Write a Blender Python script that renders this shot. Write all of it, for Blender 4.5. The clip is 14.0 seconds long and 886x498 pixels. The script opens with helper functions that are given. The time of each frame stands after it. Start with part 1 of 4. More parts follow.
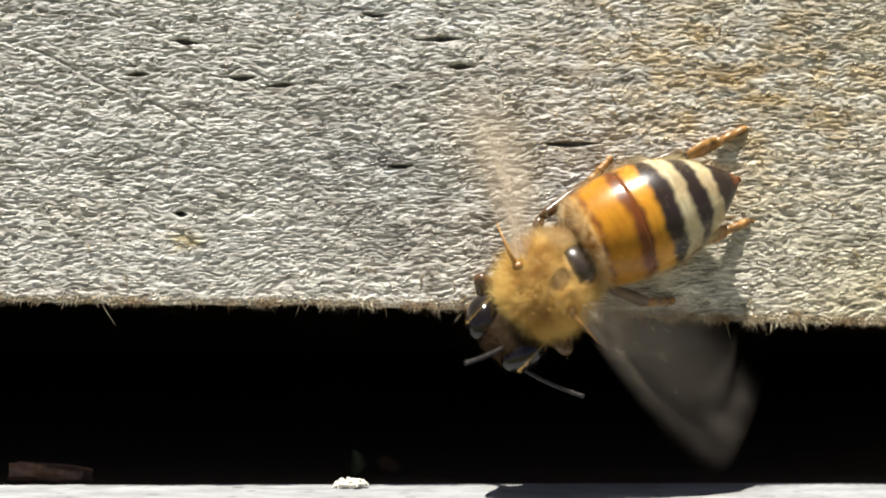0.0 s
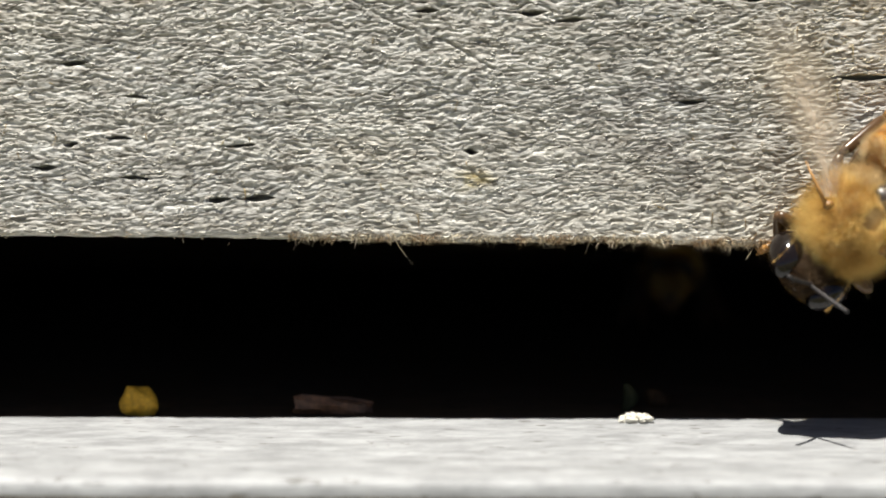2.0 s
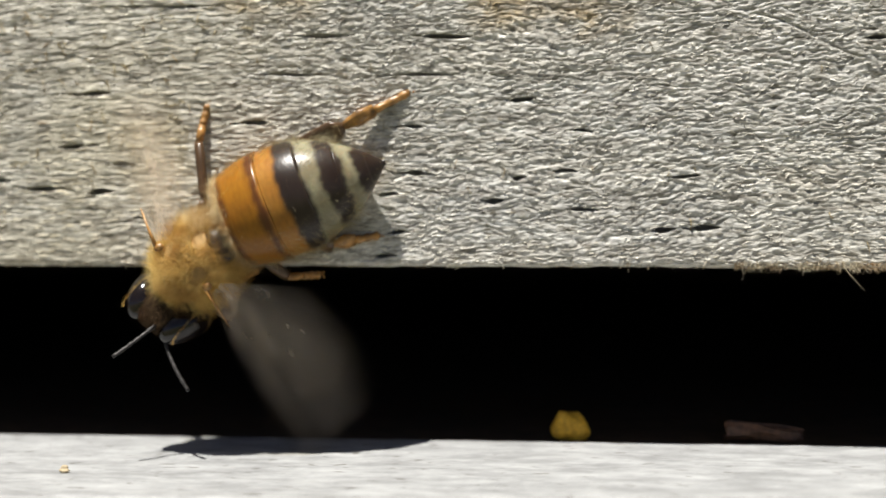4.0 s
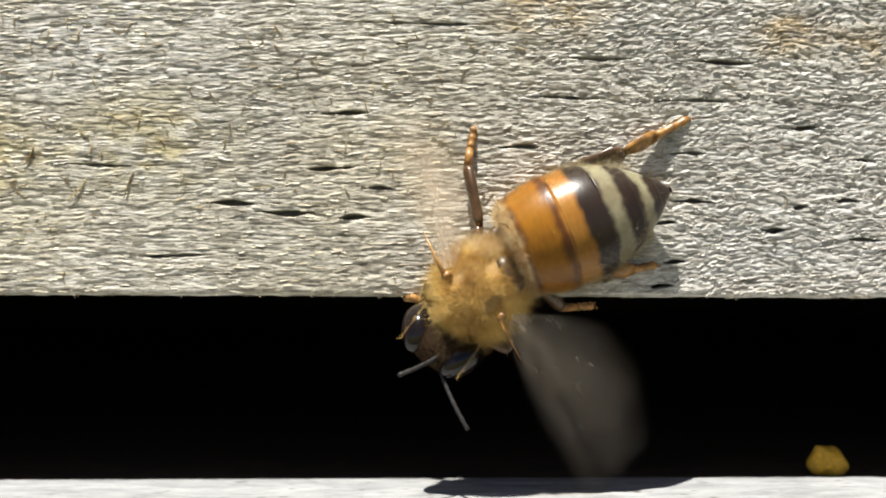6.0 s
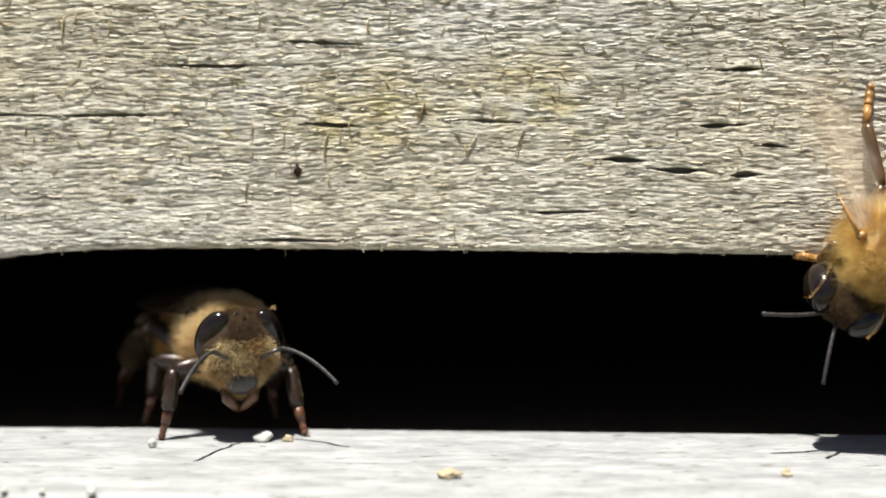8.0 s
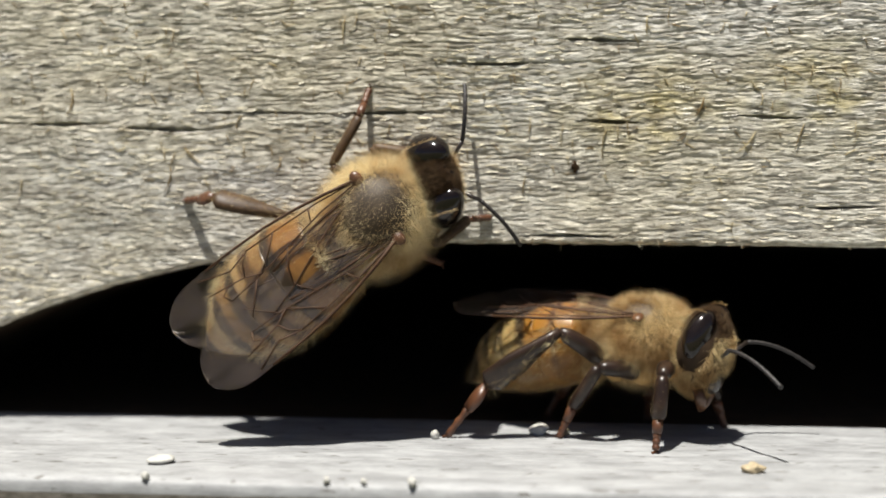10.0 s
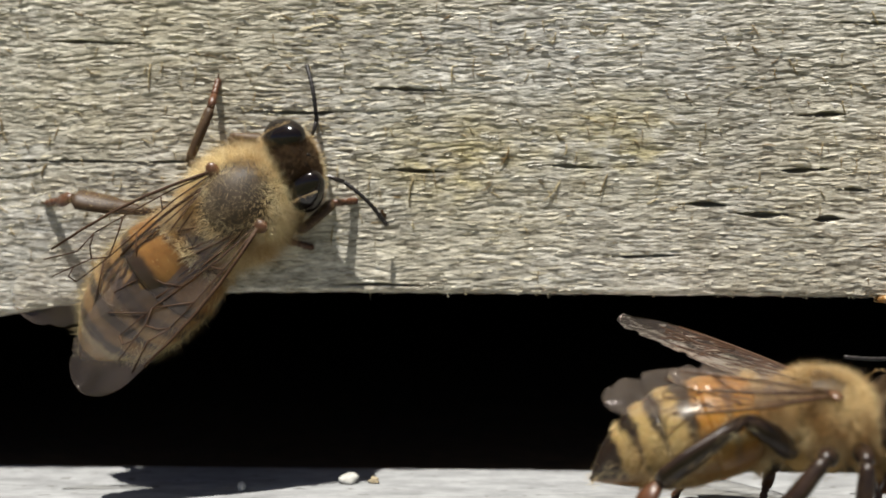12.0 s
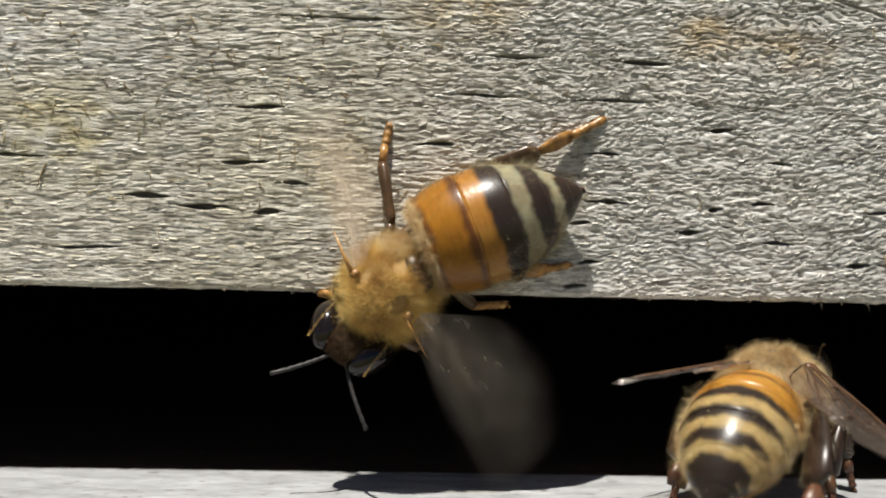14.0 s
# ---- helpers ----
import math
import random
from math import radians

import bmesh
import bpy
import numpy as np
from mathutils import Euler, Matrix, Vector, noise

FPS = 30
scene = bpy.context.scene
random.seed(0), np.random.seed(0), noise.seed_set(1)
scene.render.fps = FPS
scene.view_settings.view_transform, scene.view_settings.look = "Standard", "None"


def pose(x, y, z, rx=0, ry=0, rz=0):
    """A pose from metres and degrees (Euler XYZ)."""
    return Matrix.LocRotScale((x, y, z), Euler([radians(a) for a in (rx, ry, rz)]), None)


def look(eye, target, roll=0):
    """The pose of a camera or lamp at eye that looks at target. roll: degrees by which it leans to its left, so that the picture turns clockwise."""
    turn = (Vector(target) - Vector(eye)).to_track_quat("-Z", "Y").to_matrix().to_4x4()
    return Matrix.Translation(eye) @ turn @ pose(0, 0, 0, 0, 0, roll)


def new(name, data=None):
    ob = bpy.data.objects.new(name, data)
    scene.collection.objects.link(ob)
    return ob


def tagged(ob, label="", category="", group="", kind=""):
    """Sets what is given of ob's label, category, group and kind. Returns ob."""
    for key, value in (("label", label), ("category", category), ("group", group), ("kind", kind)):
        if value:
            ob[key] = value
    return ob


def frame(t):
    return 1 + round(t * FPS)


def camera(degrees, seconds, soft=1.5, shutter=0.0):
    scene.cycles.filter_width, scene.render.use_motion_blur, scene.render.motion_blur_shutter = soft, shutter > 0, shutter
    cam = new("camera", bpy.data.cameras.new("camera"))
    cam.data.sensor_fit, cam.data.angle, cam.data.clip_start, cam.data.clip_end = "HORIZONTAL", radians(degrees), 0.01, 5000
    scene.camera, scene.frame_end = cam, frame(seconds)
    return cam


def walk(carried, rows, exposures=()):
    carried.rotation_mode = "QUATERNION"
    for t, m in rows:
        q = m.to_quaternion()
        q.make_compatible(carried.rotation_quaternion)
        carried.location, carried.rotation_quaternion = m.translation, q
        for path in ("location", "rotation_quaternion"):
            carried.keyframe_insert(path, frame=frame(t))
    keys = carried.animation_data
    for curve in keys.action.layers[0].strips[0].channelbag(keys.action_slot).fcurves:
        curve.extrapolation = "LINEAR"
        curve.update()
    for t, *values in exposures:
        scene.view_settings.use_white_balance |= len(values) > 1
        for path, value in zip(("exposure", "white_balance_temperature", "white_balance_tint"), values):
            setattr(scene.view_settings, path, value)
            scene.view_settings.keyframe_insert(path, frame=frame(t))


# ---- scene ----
CM = 0.01
cam = camera(40.0, 14.0, soft=1.8)
cam.data.dof.use_dof, cam.data.dof.focus_distance, cam.data.dof.aperture_fstop = True, 0.0522, 32
# seconds, eye, target (centimetres), roll
PATH = [
    (0, (5.397, -5.326, 0.896), (5.486, -3.329, 0.956), 0.3),
    (0.5, (5.251, -5.301, 0.923), (5.318, -3.303, 0.893), 0.3),
    (1, (4.891, -5.31, 0.992), (5.003, -3.315, 0.912), -0.0),
    (1.5, (4.844, -5.313, 1.048), (4.883, -3.317, 0.935), -0.3),
    (2, (4.378, -5.292, 1.035), (4.376, -3.294, 0.938), 0.1),
    (2.2, (4.25, -5.294, 1.045), (4.197, -3.298, 0.946), 0.2),
    (2.5, (4.125, -5.304, 1.115), (4.035, -3.309, 1.002), -0.2),
    (2.7, (3.984, -5.306, 1.137), (3.871, -3.312, 1.021), -0.3),
    (3, (3.866, -5.337, 1.198), (3.706, -3.347, 1.068), -0.4),
    (3.5, (3.515, -5.41, 1.164), (3.279, -3.427, 1.047), -0.4),
    (4, (3.184, -5.45, 1.156), (2.904, -3.471, 1.068), -0.8),
    (4.2, (3.085, -5.476, 1.137), (2.796, -3.499, 1.048), -1.1),
    (6.3, (0.953, -5.369, 1.084), (0.962, -3.369, 1.077), -0.2),
    (6.5, (0.825, -5.375, 1.252), (0.805, -3.378, 1.155), 0.1),
    (7, (0.373, -5.368, 1.146), (0.307, -3.37, 1.085), 0.4),
    (7.5, (-0.248, -5.413, 1.228), (-0.288, -3.417, 1.113), 0.3),
    (7.7, (-0.281, -5.411, 1.19), (-0.339, -3.415, 1.069), 0.2),
    (9.8, (-1.151, -5.529, 1.233), (-1.3, -3.538, 1.111), -0.0),
    (10, (-1.254, -5.542, 1.213), (-1.445, -3.556, 1.078), -0.1),
    (10.5, (-1.283, -5.54, 1.203), (-1.467, -3.551, 1.099), 0.0),
    (11, (-1.195, -5.527, 1.181), (-1.378, -3.538, 1.081), 0.1),
    (11.5, (-1.036, -5.504, 1.285), (-1.195, -3.513, 1.183), 0.1),
    (12, (-0.65, -5.468, 1.456), (-0.747, -3.476, 1.312), -0.2),
    (12.5, (-0.218, -5.456, 1.47), (-0.315, -3.462, 1.356), 0.3),
    (13, (0.484, -5.403, 1.321), (0.419, -3.406, 1.238), 0.3),
    (13.5, (1.103, -5.373, 1.124), (1.08, -3.373, 1.096), 0.4),
    (14, (1.552, -5.365, 1.231), (1.557, -3.366, 1.16), 0.8),
]
walk(cam, [(t, look(Vector(eye) * CM, Vector(target) * CM, roll)) for t, eye, target, roll in PATH],
     exposures=[(0, 1.1), (1.5, 1.02), (2.5, 0.78), (4.2, 0.88), (6.3, 1.1), (7.7, 1.12), (9.8, 0.84), (12, 0.68), (14, 0.7)])

# ---------- light ----------
SUN_DIR = Vector((0.13, 0.24, -1.0)).normalized()      # the way the sunlight travels
world = bpy.data.worlds.new("sky")
scene.world = world
world.use_nodes = True
wn = world.node_tree.nodes
sky = wn.new("ShaderNodeTexSky")
sky.sky_type, sky.sun_disc, sky.air_density = "NISHITA", False, 0.35
sky.sun_elevation = math.asin(-SUN_DIR.z)
sky.sun_rotation = math.atan2(-SUN_DIR.x, -SUN_DIR.y)
world.node_tree.links.new(sky.outputs[0], wn["Background"].inputs[0])
wn["Background"].inputs[1].default_value = 0.05
sun = new("sun", bpy.data.lights.new("sun", "SUN"))
sun.data.energy, sun.data.angle, sun.data.color = 5.0, radians(0.5), (1.0, 0.965, 0.9)
sun.rotation_mode = "QUATERNION"
sun.rotation_quaternion = SUN_DIR.to_track_quat("-Z", "Y")

MM = 0.001


# ---------- materials ----------
def nodes_of(name):
    m = bpy.data.materials.new(name)
    m.use_nodes = True
    t = m.node_tree
    return m, t.nodes, t.links, t.nodes["Principled BSDF"]


def ramp(n, l, source, stops):
    r = n.new("ShaderNodeValToRGB")
    e = r.color_ramp.elements
    while len(e) < len(stops):
        e.new(0.5)
    for k, (p, c) in zip(e, stops):
        k.position, k.color = p, (*c, 1)
    l.new(source, r.inputs[0])
    return r.outputs[0]


def noise_tex(n, l, scale, detail=4, stretch=(1, 1, 1), rough=0.6):
    co = n.new("ShaderNodeTexCoord")
    mp = n.new("ShaderNodeMapping")
    mp.inputs["Scale"].default_value = stretch
    tx = n.new("ShaderNodeTexNoise")
    tx.inputs["Scale"].default_value, tx.inputs["Detail"].default_value = scale, detail
    tx.inputs["Roughness"].default_value = rough
    l.new(co.outputs["Object"], mp.inputs[0])
    l.new(mp.outputs[0], tx.inputs["Vector"])
    return tx.outputs["Fac"]


def mixed(n, l, kind, fac, a, b):
    x = n.new("ShaderNodeMixRGB")
    x.blend_type = kind
    for socket, v in zip(x.inputs, (fac, a, b)):
        if isinstance(v, (int, float)):
            socket.default_value = v
        elif isinstance(v, tuple):
            socket.default_value = (*v, 1)
        else:
            l.new(v, socket)
    return x.outputs[0]


def bumped(n, l, p, height, strength, distance):
    b = n.new("ShaderNodeBump")
    b.inputs["Strength"].default_value, b.inputs["Distance"].default_value = strength, distance
    l.new(height, b.inputs["Height"])
    l.new(b.outputs[0], p.inputs["Normal"])


def in_range(n, l, source, low, high):
    r = n.new("ShaderNodeMapRange")
    r.inputs["From Min"].default_value, r.inputs["From Max"].default_value = low, high
    l.new(source, r.inputs["Value"])
    return r.outputs[0]


def spot(n, l, x, z, r):
    """A ragged stain about a place on the face (cm), 0 to 1."""
    co, d, a = n.new("ShaderNodeTexCoord"), n.new("ShaderNodeVectorMath"), n.new("ShaderNodeVectorMath")
    mp = n.new("ShaderNodeMapping")
    mp.inputs["Scale"].default_value = (0.6, 0, 1)
    mp.inputs["Location"].default_value = (-0.6 * x * CM, 0, -z * CM)
    l.new(co.outputs["Object"], mp.inputs[0])
    d.operation = "LENGTH"
    l.new(mp.outputs[0], d.inputs[0])
    fall = in_range(n, l, d.outputs["Value"], r * CM, r * CM * 0.2)
    return mixed(n, l, "MULTIPLY", 1.0, fall, ramp(n, l, noise_tex(n, l, 900, 5, (0.5, 1, 1), 0.7), [(0.42, (0, 0, 0)), (0.6, (1, 1, 1))]))


def weathered_wood(name, dark, light, tint, bump=0.8, zones=(), spots=()):
    m, n, l, p = nodes_of(name)
    grain = noise_tex(n, l, 5200, 3, (0.24, 1, 1), 0.7)
    strand = noise_tex(n, l, 3600, 4, (0.2, 1, 1), 0.72)
    fine = noise_tex(n, l, 9500, 3, (0.3, 1, 1), 0.7)
    broad = noise_tex(n, l, 420, 4, (0.25, 1, 1), 0.6)
    patch = noise_tex(n, l, 70, 5, (0.6, 1, 1), 0.65)
    half = tuple(a + 0.55 * (b - a) for a, b in zip(dark, light))
    c = ramp(n, l, grain, [(0.34, dark), (0.47, half), (0.6, light)])
    c = mixed(n, l, "MULTIPLY", 0.75, c, ramp(n, l, strand, [(0.36, (0.5, 0.48, 0.45)), (0.5, (0.86, 0.85, 0.83)), (0.58, (1, 1, 1))]))
    c = mixed(n, l, "MULTIPLY", 0.4, c, ramp(n, l, broad, [(0.32, (0.5, 0.5, 0.5)), (0.62, (1, 1, 1))]))
    streak = noise_tex(n, l, 1500, 4, (0.05, 1, 1), 0.65)
    c = mixed(n, l, "MULTIPLY", 0.35, c, ramp(n, l, streak, [(0.36, (0.5, 0.47, 0.43)), (0.54, (1, 1, 1))]))
    cool = noise_tex(n, l, 260, 4, (0.4, 1, 1), 0.6)
    c = mixed(n, l, "MULTIPLY", ramp(n, l, cool, [(0.45, (0, 0, 0)), (0.65, (1, 1, 1))]), c, (0.95, 0.97, 1.0))
    patch = ramp(n, l, patch, [(0.36, (0.1, 0.1, 0.1)), (0.66, (1, 1, 1))])
    if zones:
        co, xyz = n.new("ShaderNodeTexCoord"), n.new("ShaderNodeSeparateXYZ")
        l.new(co.outputs["Object"], xyz.inputs[0])
        place = ramp(n, l, in_range(n, l, xyz.outputs["X"], -0.055, 0.085), zones)
        patch = mixed(n, l, "MULTIPLY", 1.0, patch, place)
    c = mixed(n, l, "MULTIPLY", patch, c, tint)
    for x, z, r, colour in spots:
        near = spot(n, l, x, z, r)
        c = mixed(n, l, "MULTIPLY", near, c, colour)
    c = mixed(n, l, "MULTIPLY", 0.4, c, ramp(n, l, fine, [(0.3, (0.5, 0.48, 0.45)), (0.7, (1, 1, 1))]))
    l.new(c, p.inputs["Base Color"])
    p.inputs["Roughness"].default_value = 0.75
    p.inputs["Specular IOR Level"].default_value = 0.22
    bumped(n, l, p, mixed(n, l, "MIX", 0.5, mixed(n, l, "MIX", 0.5, grain, strand), fine), bump, 0.00014)
    return m


def plain(name, colour, rough, scale=1500, var=0.25, bump=0.15, spec=0.5, coat=0.0, metal=0.0):
    m, n, l, p = nodes_of(name)
    f = noise_tex(n, l, scale, 4)
    a = tuple(v * (1 - var) for v in colour)
    b = tuple(min(1, v * (1 + var)) for v in colour)
    l.new(ramp(n, l, f, [(0.3, a), (0.7, b)]), p.inputs["Base Color"])
    p.inputs["Roughness"].default_value = rough
    p.inputs["Specular IOR Level"].default_value = spec
    p.inputs["Coat Weight"].default_value = coat
    if bump:
        bumped(n, l, p, f, bump, 0.00004)
    return m


def fur_material(name, root, tip):
    m, n, l, p = nodes_of(name)
    g = n.new("ShaderNodeNewGeometry")
    c = ramp(n, l, g.outputs["Random Per Island"], [(0.0, root), (1.0, tip)])
    f = noise_tex(n, l, 650, 4)
    c = mixed(n, l, "MULTIPLY", 0.85, c, ramp(n, l, f, [(0.38, (0.55, 0.4, 0.26)), (0.58, (1, 1, 1))]))
    l.new(c, p.inputs["Base Color"])
    p.inputs["Roughness"].default_value = 0.6
    p.inputs["Specular IOR Level"].default_value = 0.25
    thru = n.new("ShaderNodeBsdfTranslucent")
    l.new(c, thru.inputs[0])
    mix = n.new("ShaderNodeMixShader")
    mix.inputs[0].default_value = 0.4
    l.new(p.outputs[0], mix.inputs[1])
    l.new(thru.outputs[0], mix.inputs[2])
    l.new(mix.outputs[0], n["Material Output"].inputs[0])
    return m


def banded_cuticle():
    """Glossy cuticle whose pigment is stored on the mesh, with felted pale bands."""
    m, n, l, p = nodes_of("banded bee cuticle")
    a = n.new("ShaderNodeAttribute")
    a.attribute_name = "pigment"
    f = noise_tex(n, l, 620, 5, (1, 1, 1), 0.65)
    g = noise_tex(n, l, 5000, 2, (1, 0.3, 1))
    c = mixed(n, l, "MULTIPLY", 0.45, a.outputs["Color"], ramp(n, l, f, [(0.36, (0.5, 0.36, 0.26)), (0.5, (0.84, 0.78, 0.72)), (0.64, (1, 1, 1))]))
    c = mixed(n, l, "MULTIPLY", 0.35, c, ramp(n, l, g, [(0.3, (0.5, 0.5, 0.5)), (0.6, (1, 1, 1))]))
    l.new(c, p.inputs["Base Color"])
    p.inputs["Roughness"].default_value = 0.3
    p.inputs["Specular IOR Level"].default_value = 0.3
    p.inputs["Subsurface Weight"].default_value = 0.2
    p.inputs["Subsurface Radius"].default_value = (1.0, 0.4, 0.15)
    p.inputs["Subsurface Scale"].default_value = 0.0005
    bumped(n, l, p, g, 0.25, 0.00003)
    return m


def wing_material(name, tint, solid, cover=""):
    """A clear membrane: mostly see-through, with a weak body colour and a thin gloss."""
    m = bpy.data.materials.new(name)
    m.use_nodes = True
    t = m.node_tree
    n, l = t.nodes, t.links
    n.clear()
    out = n.new("ShaderNodeOutputMaterial")
    clear = n.new("ShaderNodeBsdfTransparent")
    clear.inputs[0].default_value = (0.96, 0.945, 0.91, 1)
    front, through_it = n.new("ShaderNodeBsdfDiffuse"), n.new("ShaderNodeBsdfTranslucent")
    front.inputs[0].default_value = through_it.inputs[0].default_value = (*tint, 1)
    body = n.new("ShaderNodeMixShader")
    body.inputs[0].default_value = 0.5
    l.new(front.outputs[0], body.inputs[1])
    l.new(through_it.outputs[0], body.inputs[2])
    mix = n.new("ShaderNodeMixShader")
    f = noise_tex(n, l, 900, 3)
    if cover:
        # Streaks of higher cover stand in for the veins' bright glints.
        streak = noise_tex(n, l, 1500, 4, (1, 0.45, 1), 0.7)
        r = ramp(n, l, streak, [(0.35, (solid * 0.6,) * 3), (0.55, (solid,) * 3), (0.72, (min(1, solid * 2),) * 3)])
        share = n.new("ShaderNodeAttribute")
        share.attribute_name = cover
        r = mixed(n, l, "MULTIPLY", 1.0, r, share.outputs["Color"])
    else:
        r = ramp(n, l, f, [(0.3, (solid * 0.7,) * 3), (0.7, (solid * 1.3,) * 3)])
    l.new(r, mix.inputs[0])
    l.new(clear.outputs[0], mix.inputs[1])
    l.new(body.outputs[0], mix.inputs[2])
    if cover:
        l.new(mix.outputs[0], out.inputs[0])
        return m
    bump = n.new("ShaderNodeBump")
    bump.inputs["Strength"].default_value, bump.inputs["Distance"].default_value = 0.9, 0.0003
    l.new(f, bump.inputs["Height"])
    gloss = n.new("ShaderNodeBsdfGlossy")
    gloss.inputs["Roughness"].default_value = 0.22
    gloss.inputs["Color"].default_value = (0.95, 0.88, 0.85, 1)
    l.new(bump.outputs[0], gloss.inputs["Normal"])
    fr = n.new("ShaderNodeFresnel")
    fr.inputs[0].default_value = 1.4
    sheen = n.new("ShaderNodeMixShader")
    l.new(fr.outputs[0], sheen.inputs[0])
    l.new(mix.outputs[0], sheen.inputs[1])
    l.new(gloss.outputs[0], sheen.inputs[2])
    l.new(sheen.outputs[0], out.inputs[0])
    return m


# stains on the face: place (cm), radius, tint
MOULD, RUST, LICHEN = (0.56, 0.55, 0.55), (0.92, 0.74, 0.48), (0.93, 0.86, 0.58)
SPOTS = [(5.4, 1.25, 0.4, MOULD), (5.15, 1.5, 0.25, MOULD), (1.63, 2.13, 0.22, RUST), (3.09, 1.93, 0.14, RUST), (2.72, 2.0, 0.16, RUST),
         (7.0, 1.8, 0.7, RUST), (4.5, 1.07, 0.07, (0.85, 0.7, 0.3)), (-0.9, 1.45, 0.3, LICHEN), (-0.1, 1.55, 0.3, LICHEN), (-1.15, 1.18, 0.1, MOULD)]
ZONES = [(0.0, (1, 1, 1)), (0.42, (0.9, 0.9, 0.9)), (0.55, (0.3, 0.3, 0.3)), (0.78, (0.25, 0.25, 0.25)), (0.88, (1, 1, 1))]
WOOD = weathered_wood("weathered grey wood", (0.34, 0.318, 0.28), (0.92, 0.9, 0.855), (0.99, 0.92, 0.7),
                      zones=ZONES,
                      spots=SPOTS)
# Inner wood is near black: the slot's shade is put into its colour.
WOOD_SHADE = weathered_wood("inner wood darkened for shade", (0.034, 0.025, 0.017), (0.11, 0.082, 0.055), (0.8, 0.7, 0.5), 0.3)
FIBRE = fur_material("wood fibre", (0.42, 0.35, 0.24), (0.74, 0.66, 0.5))
def strand_material():
    """Grey and whitish strands, yellowed in patches where the face is."""
    m, n, l, p = nodes_of("grey wood strand")
    g = n.new("ShaderNodeNewGeometry")
    c = ramp(n, l, g.outputs["Random Per Island"], [(0.0, (0.44, 0.405, 0.35)), (0.5, (0.68, 0.65, 0.59)), (1.0, (0.85, 0.82, 0.76))])
    patch = ramp(n, l, noise_tex(n, l, 90, 5, (0.6, 1, 1), 0.65), [(0.4, (0, 0, 0)), (0.62, (1, 1, 1))])
    co, xyz = n.new("ShaderNodeTexCoord"), n.new("ShaderNodeSeparateXYZ")
    l.new(co.outputs["Object"], xyz.inputs[0])
    place = ramp(n, l, in_range(n, l, xyz.outputs["X"], -0.055, 0.085), ZONES)
    c = mixed(n, l, "MULTIPLY", mixed(n, l, "MULTIPLY", 1.0, patch, place), c, (0.99, 0.91, 0.66))
    streak = noise_tex(n, l, 1500, 4, (0.05, 1, 1), 0.65)
    c = mixed(n, l, "MULTIPLY", 0.4, c, ramp(n, l, streak, [(0.36, (0.5, 0.47, 0.43)), (0.52, (0.95, 0.95, 0.94)), (0.6, (1, 1, 1))]))
    blot = noise_tex(n, l, 300, 5, (0.5, 1, 1), 0.7)
    c = mixed(n, l, "MULTIPLY", 0.5, c, ramp(n, l, blot, [(0.34, (0.55, 0.53, 0.5)), (0.5, (1, 1, 1))]))
    for x, z, r, colour in SPOTS:
        c = mixed(n, l, "MULTIPLY", spot(n, l, x, z, r), c, colour)
    l.new(c, p.inputs["Base Color"])
    p.inputs["Roughness"].default_value = 0.75
    p.inputs["Specular IOR Level"].default_value = 0.15
    bumped(n, l, p, noise_tex(n, l, 9000, 3, (0.3, 1, 1), 0.7), 0.5, 0.00008)
    return m


STRAND = strand_material()
SPLINTER = fur_material("yellowed wood splinter", (0.36, 0.29, 0.15), (0.7, 0.6, 0.36))
BLACK = plain("black cuticle", (0.02, 0.015, 0.012), 0.28, var=0.5, coat=0.2)
EYE = plain("compound eye", (0.009, 0.006, 0.005), 0.12, var=0.3, bump=0.03, spec=0.45)
FEELER = plain("slate grey feeler", (0.022, 0.019, 0.018), 0.5, 2500, 0.4, spec=0.35)
BROWN = plain("brown cuticle", (0.1, 0.042, 0.016), 0.36, 700, 0.4, 0.1, coat=0.2)
TAWNY = plain("tawny leg cuticle", (0.3, 0.15, 0.04), 0.35, 2500, 0.75, 0.2)
HAZE = plain("worn dark thorax", (0.06, 0.043, 0.028), 0.55, 1200, 0.55, 0.8, spec=0.3)
PLATE = plain("glossy dark thorax plate", (0.04, 0.028, 0.02), 0.34, 1200, 0.6, 0.4)
LEG = plain("dark brown leg cuticle", (0.024, 0.013, 0.008), 0.33, 900, 0.5, 0.1, spec=0.4)
LEG_BROWN = plain("brown leg cuticle", (0.075, 0.04, 0.017), 0.28, 900, 0.5, 0.1)
LEG_UMBER = plain("umber leg cuticle", (0.06, 0.034, 0.016), 0.5, 900, 0.5, 0.1, spec=0.3)
RED = plain("dark reddish leg cuticle", (0.085, 0.034, 0.015), 0.38, 900, 0.4, 0.1)
SKIN_HEAD = plain("dark head skin", (0.04, 0.024, 0.013), 0.7, 1500, 0.4, spec=0.2)
SKIN = plain("tawny furred skin", (0.36, 0.22, 0.075), 0.7, 900, 0.45)
BANDED = banded_cuticle()
# pigments: amber, dark brown, black, cream, tan, pale amber
GOLDEN = [(0.46, 0.2, 0.012), (0.15, 0.045, 0.01), (0.03, 0.02, 0.016), (0.52, 0.45, 0.28), (0.42, 0.27, 0.09), (0.58, 0.27, 0.02)]
AMBER = [(0.29, 0.122, 0.01), (0.1, 0.036, 0.01), (0.03, 0.02, 0.015), (0.27, 0.25, 0.16), (0.36, 0.25, 0.1), (0.36, 0.165, 0.028)]
# The tan belly is set darker here, with its shade in the colour.
HONEY = [(0.34, 0.165, 0.025), (0.13, 0.06, 0.018), (0.022, 0.015, 0.011), (0.33, 0.24, 0.1), (0.24, 0.13, 0.045), (0.44, 0.24, 0.05)]
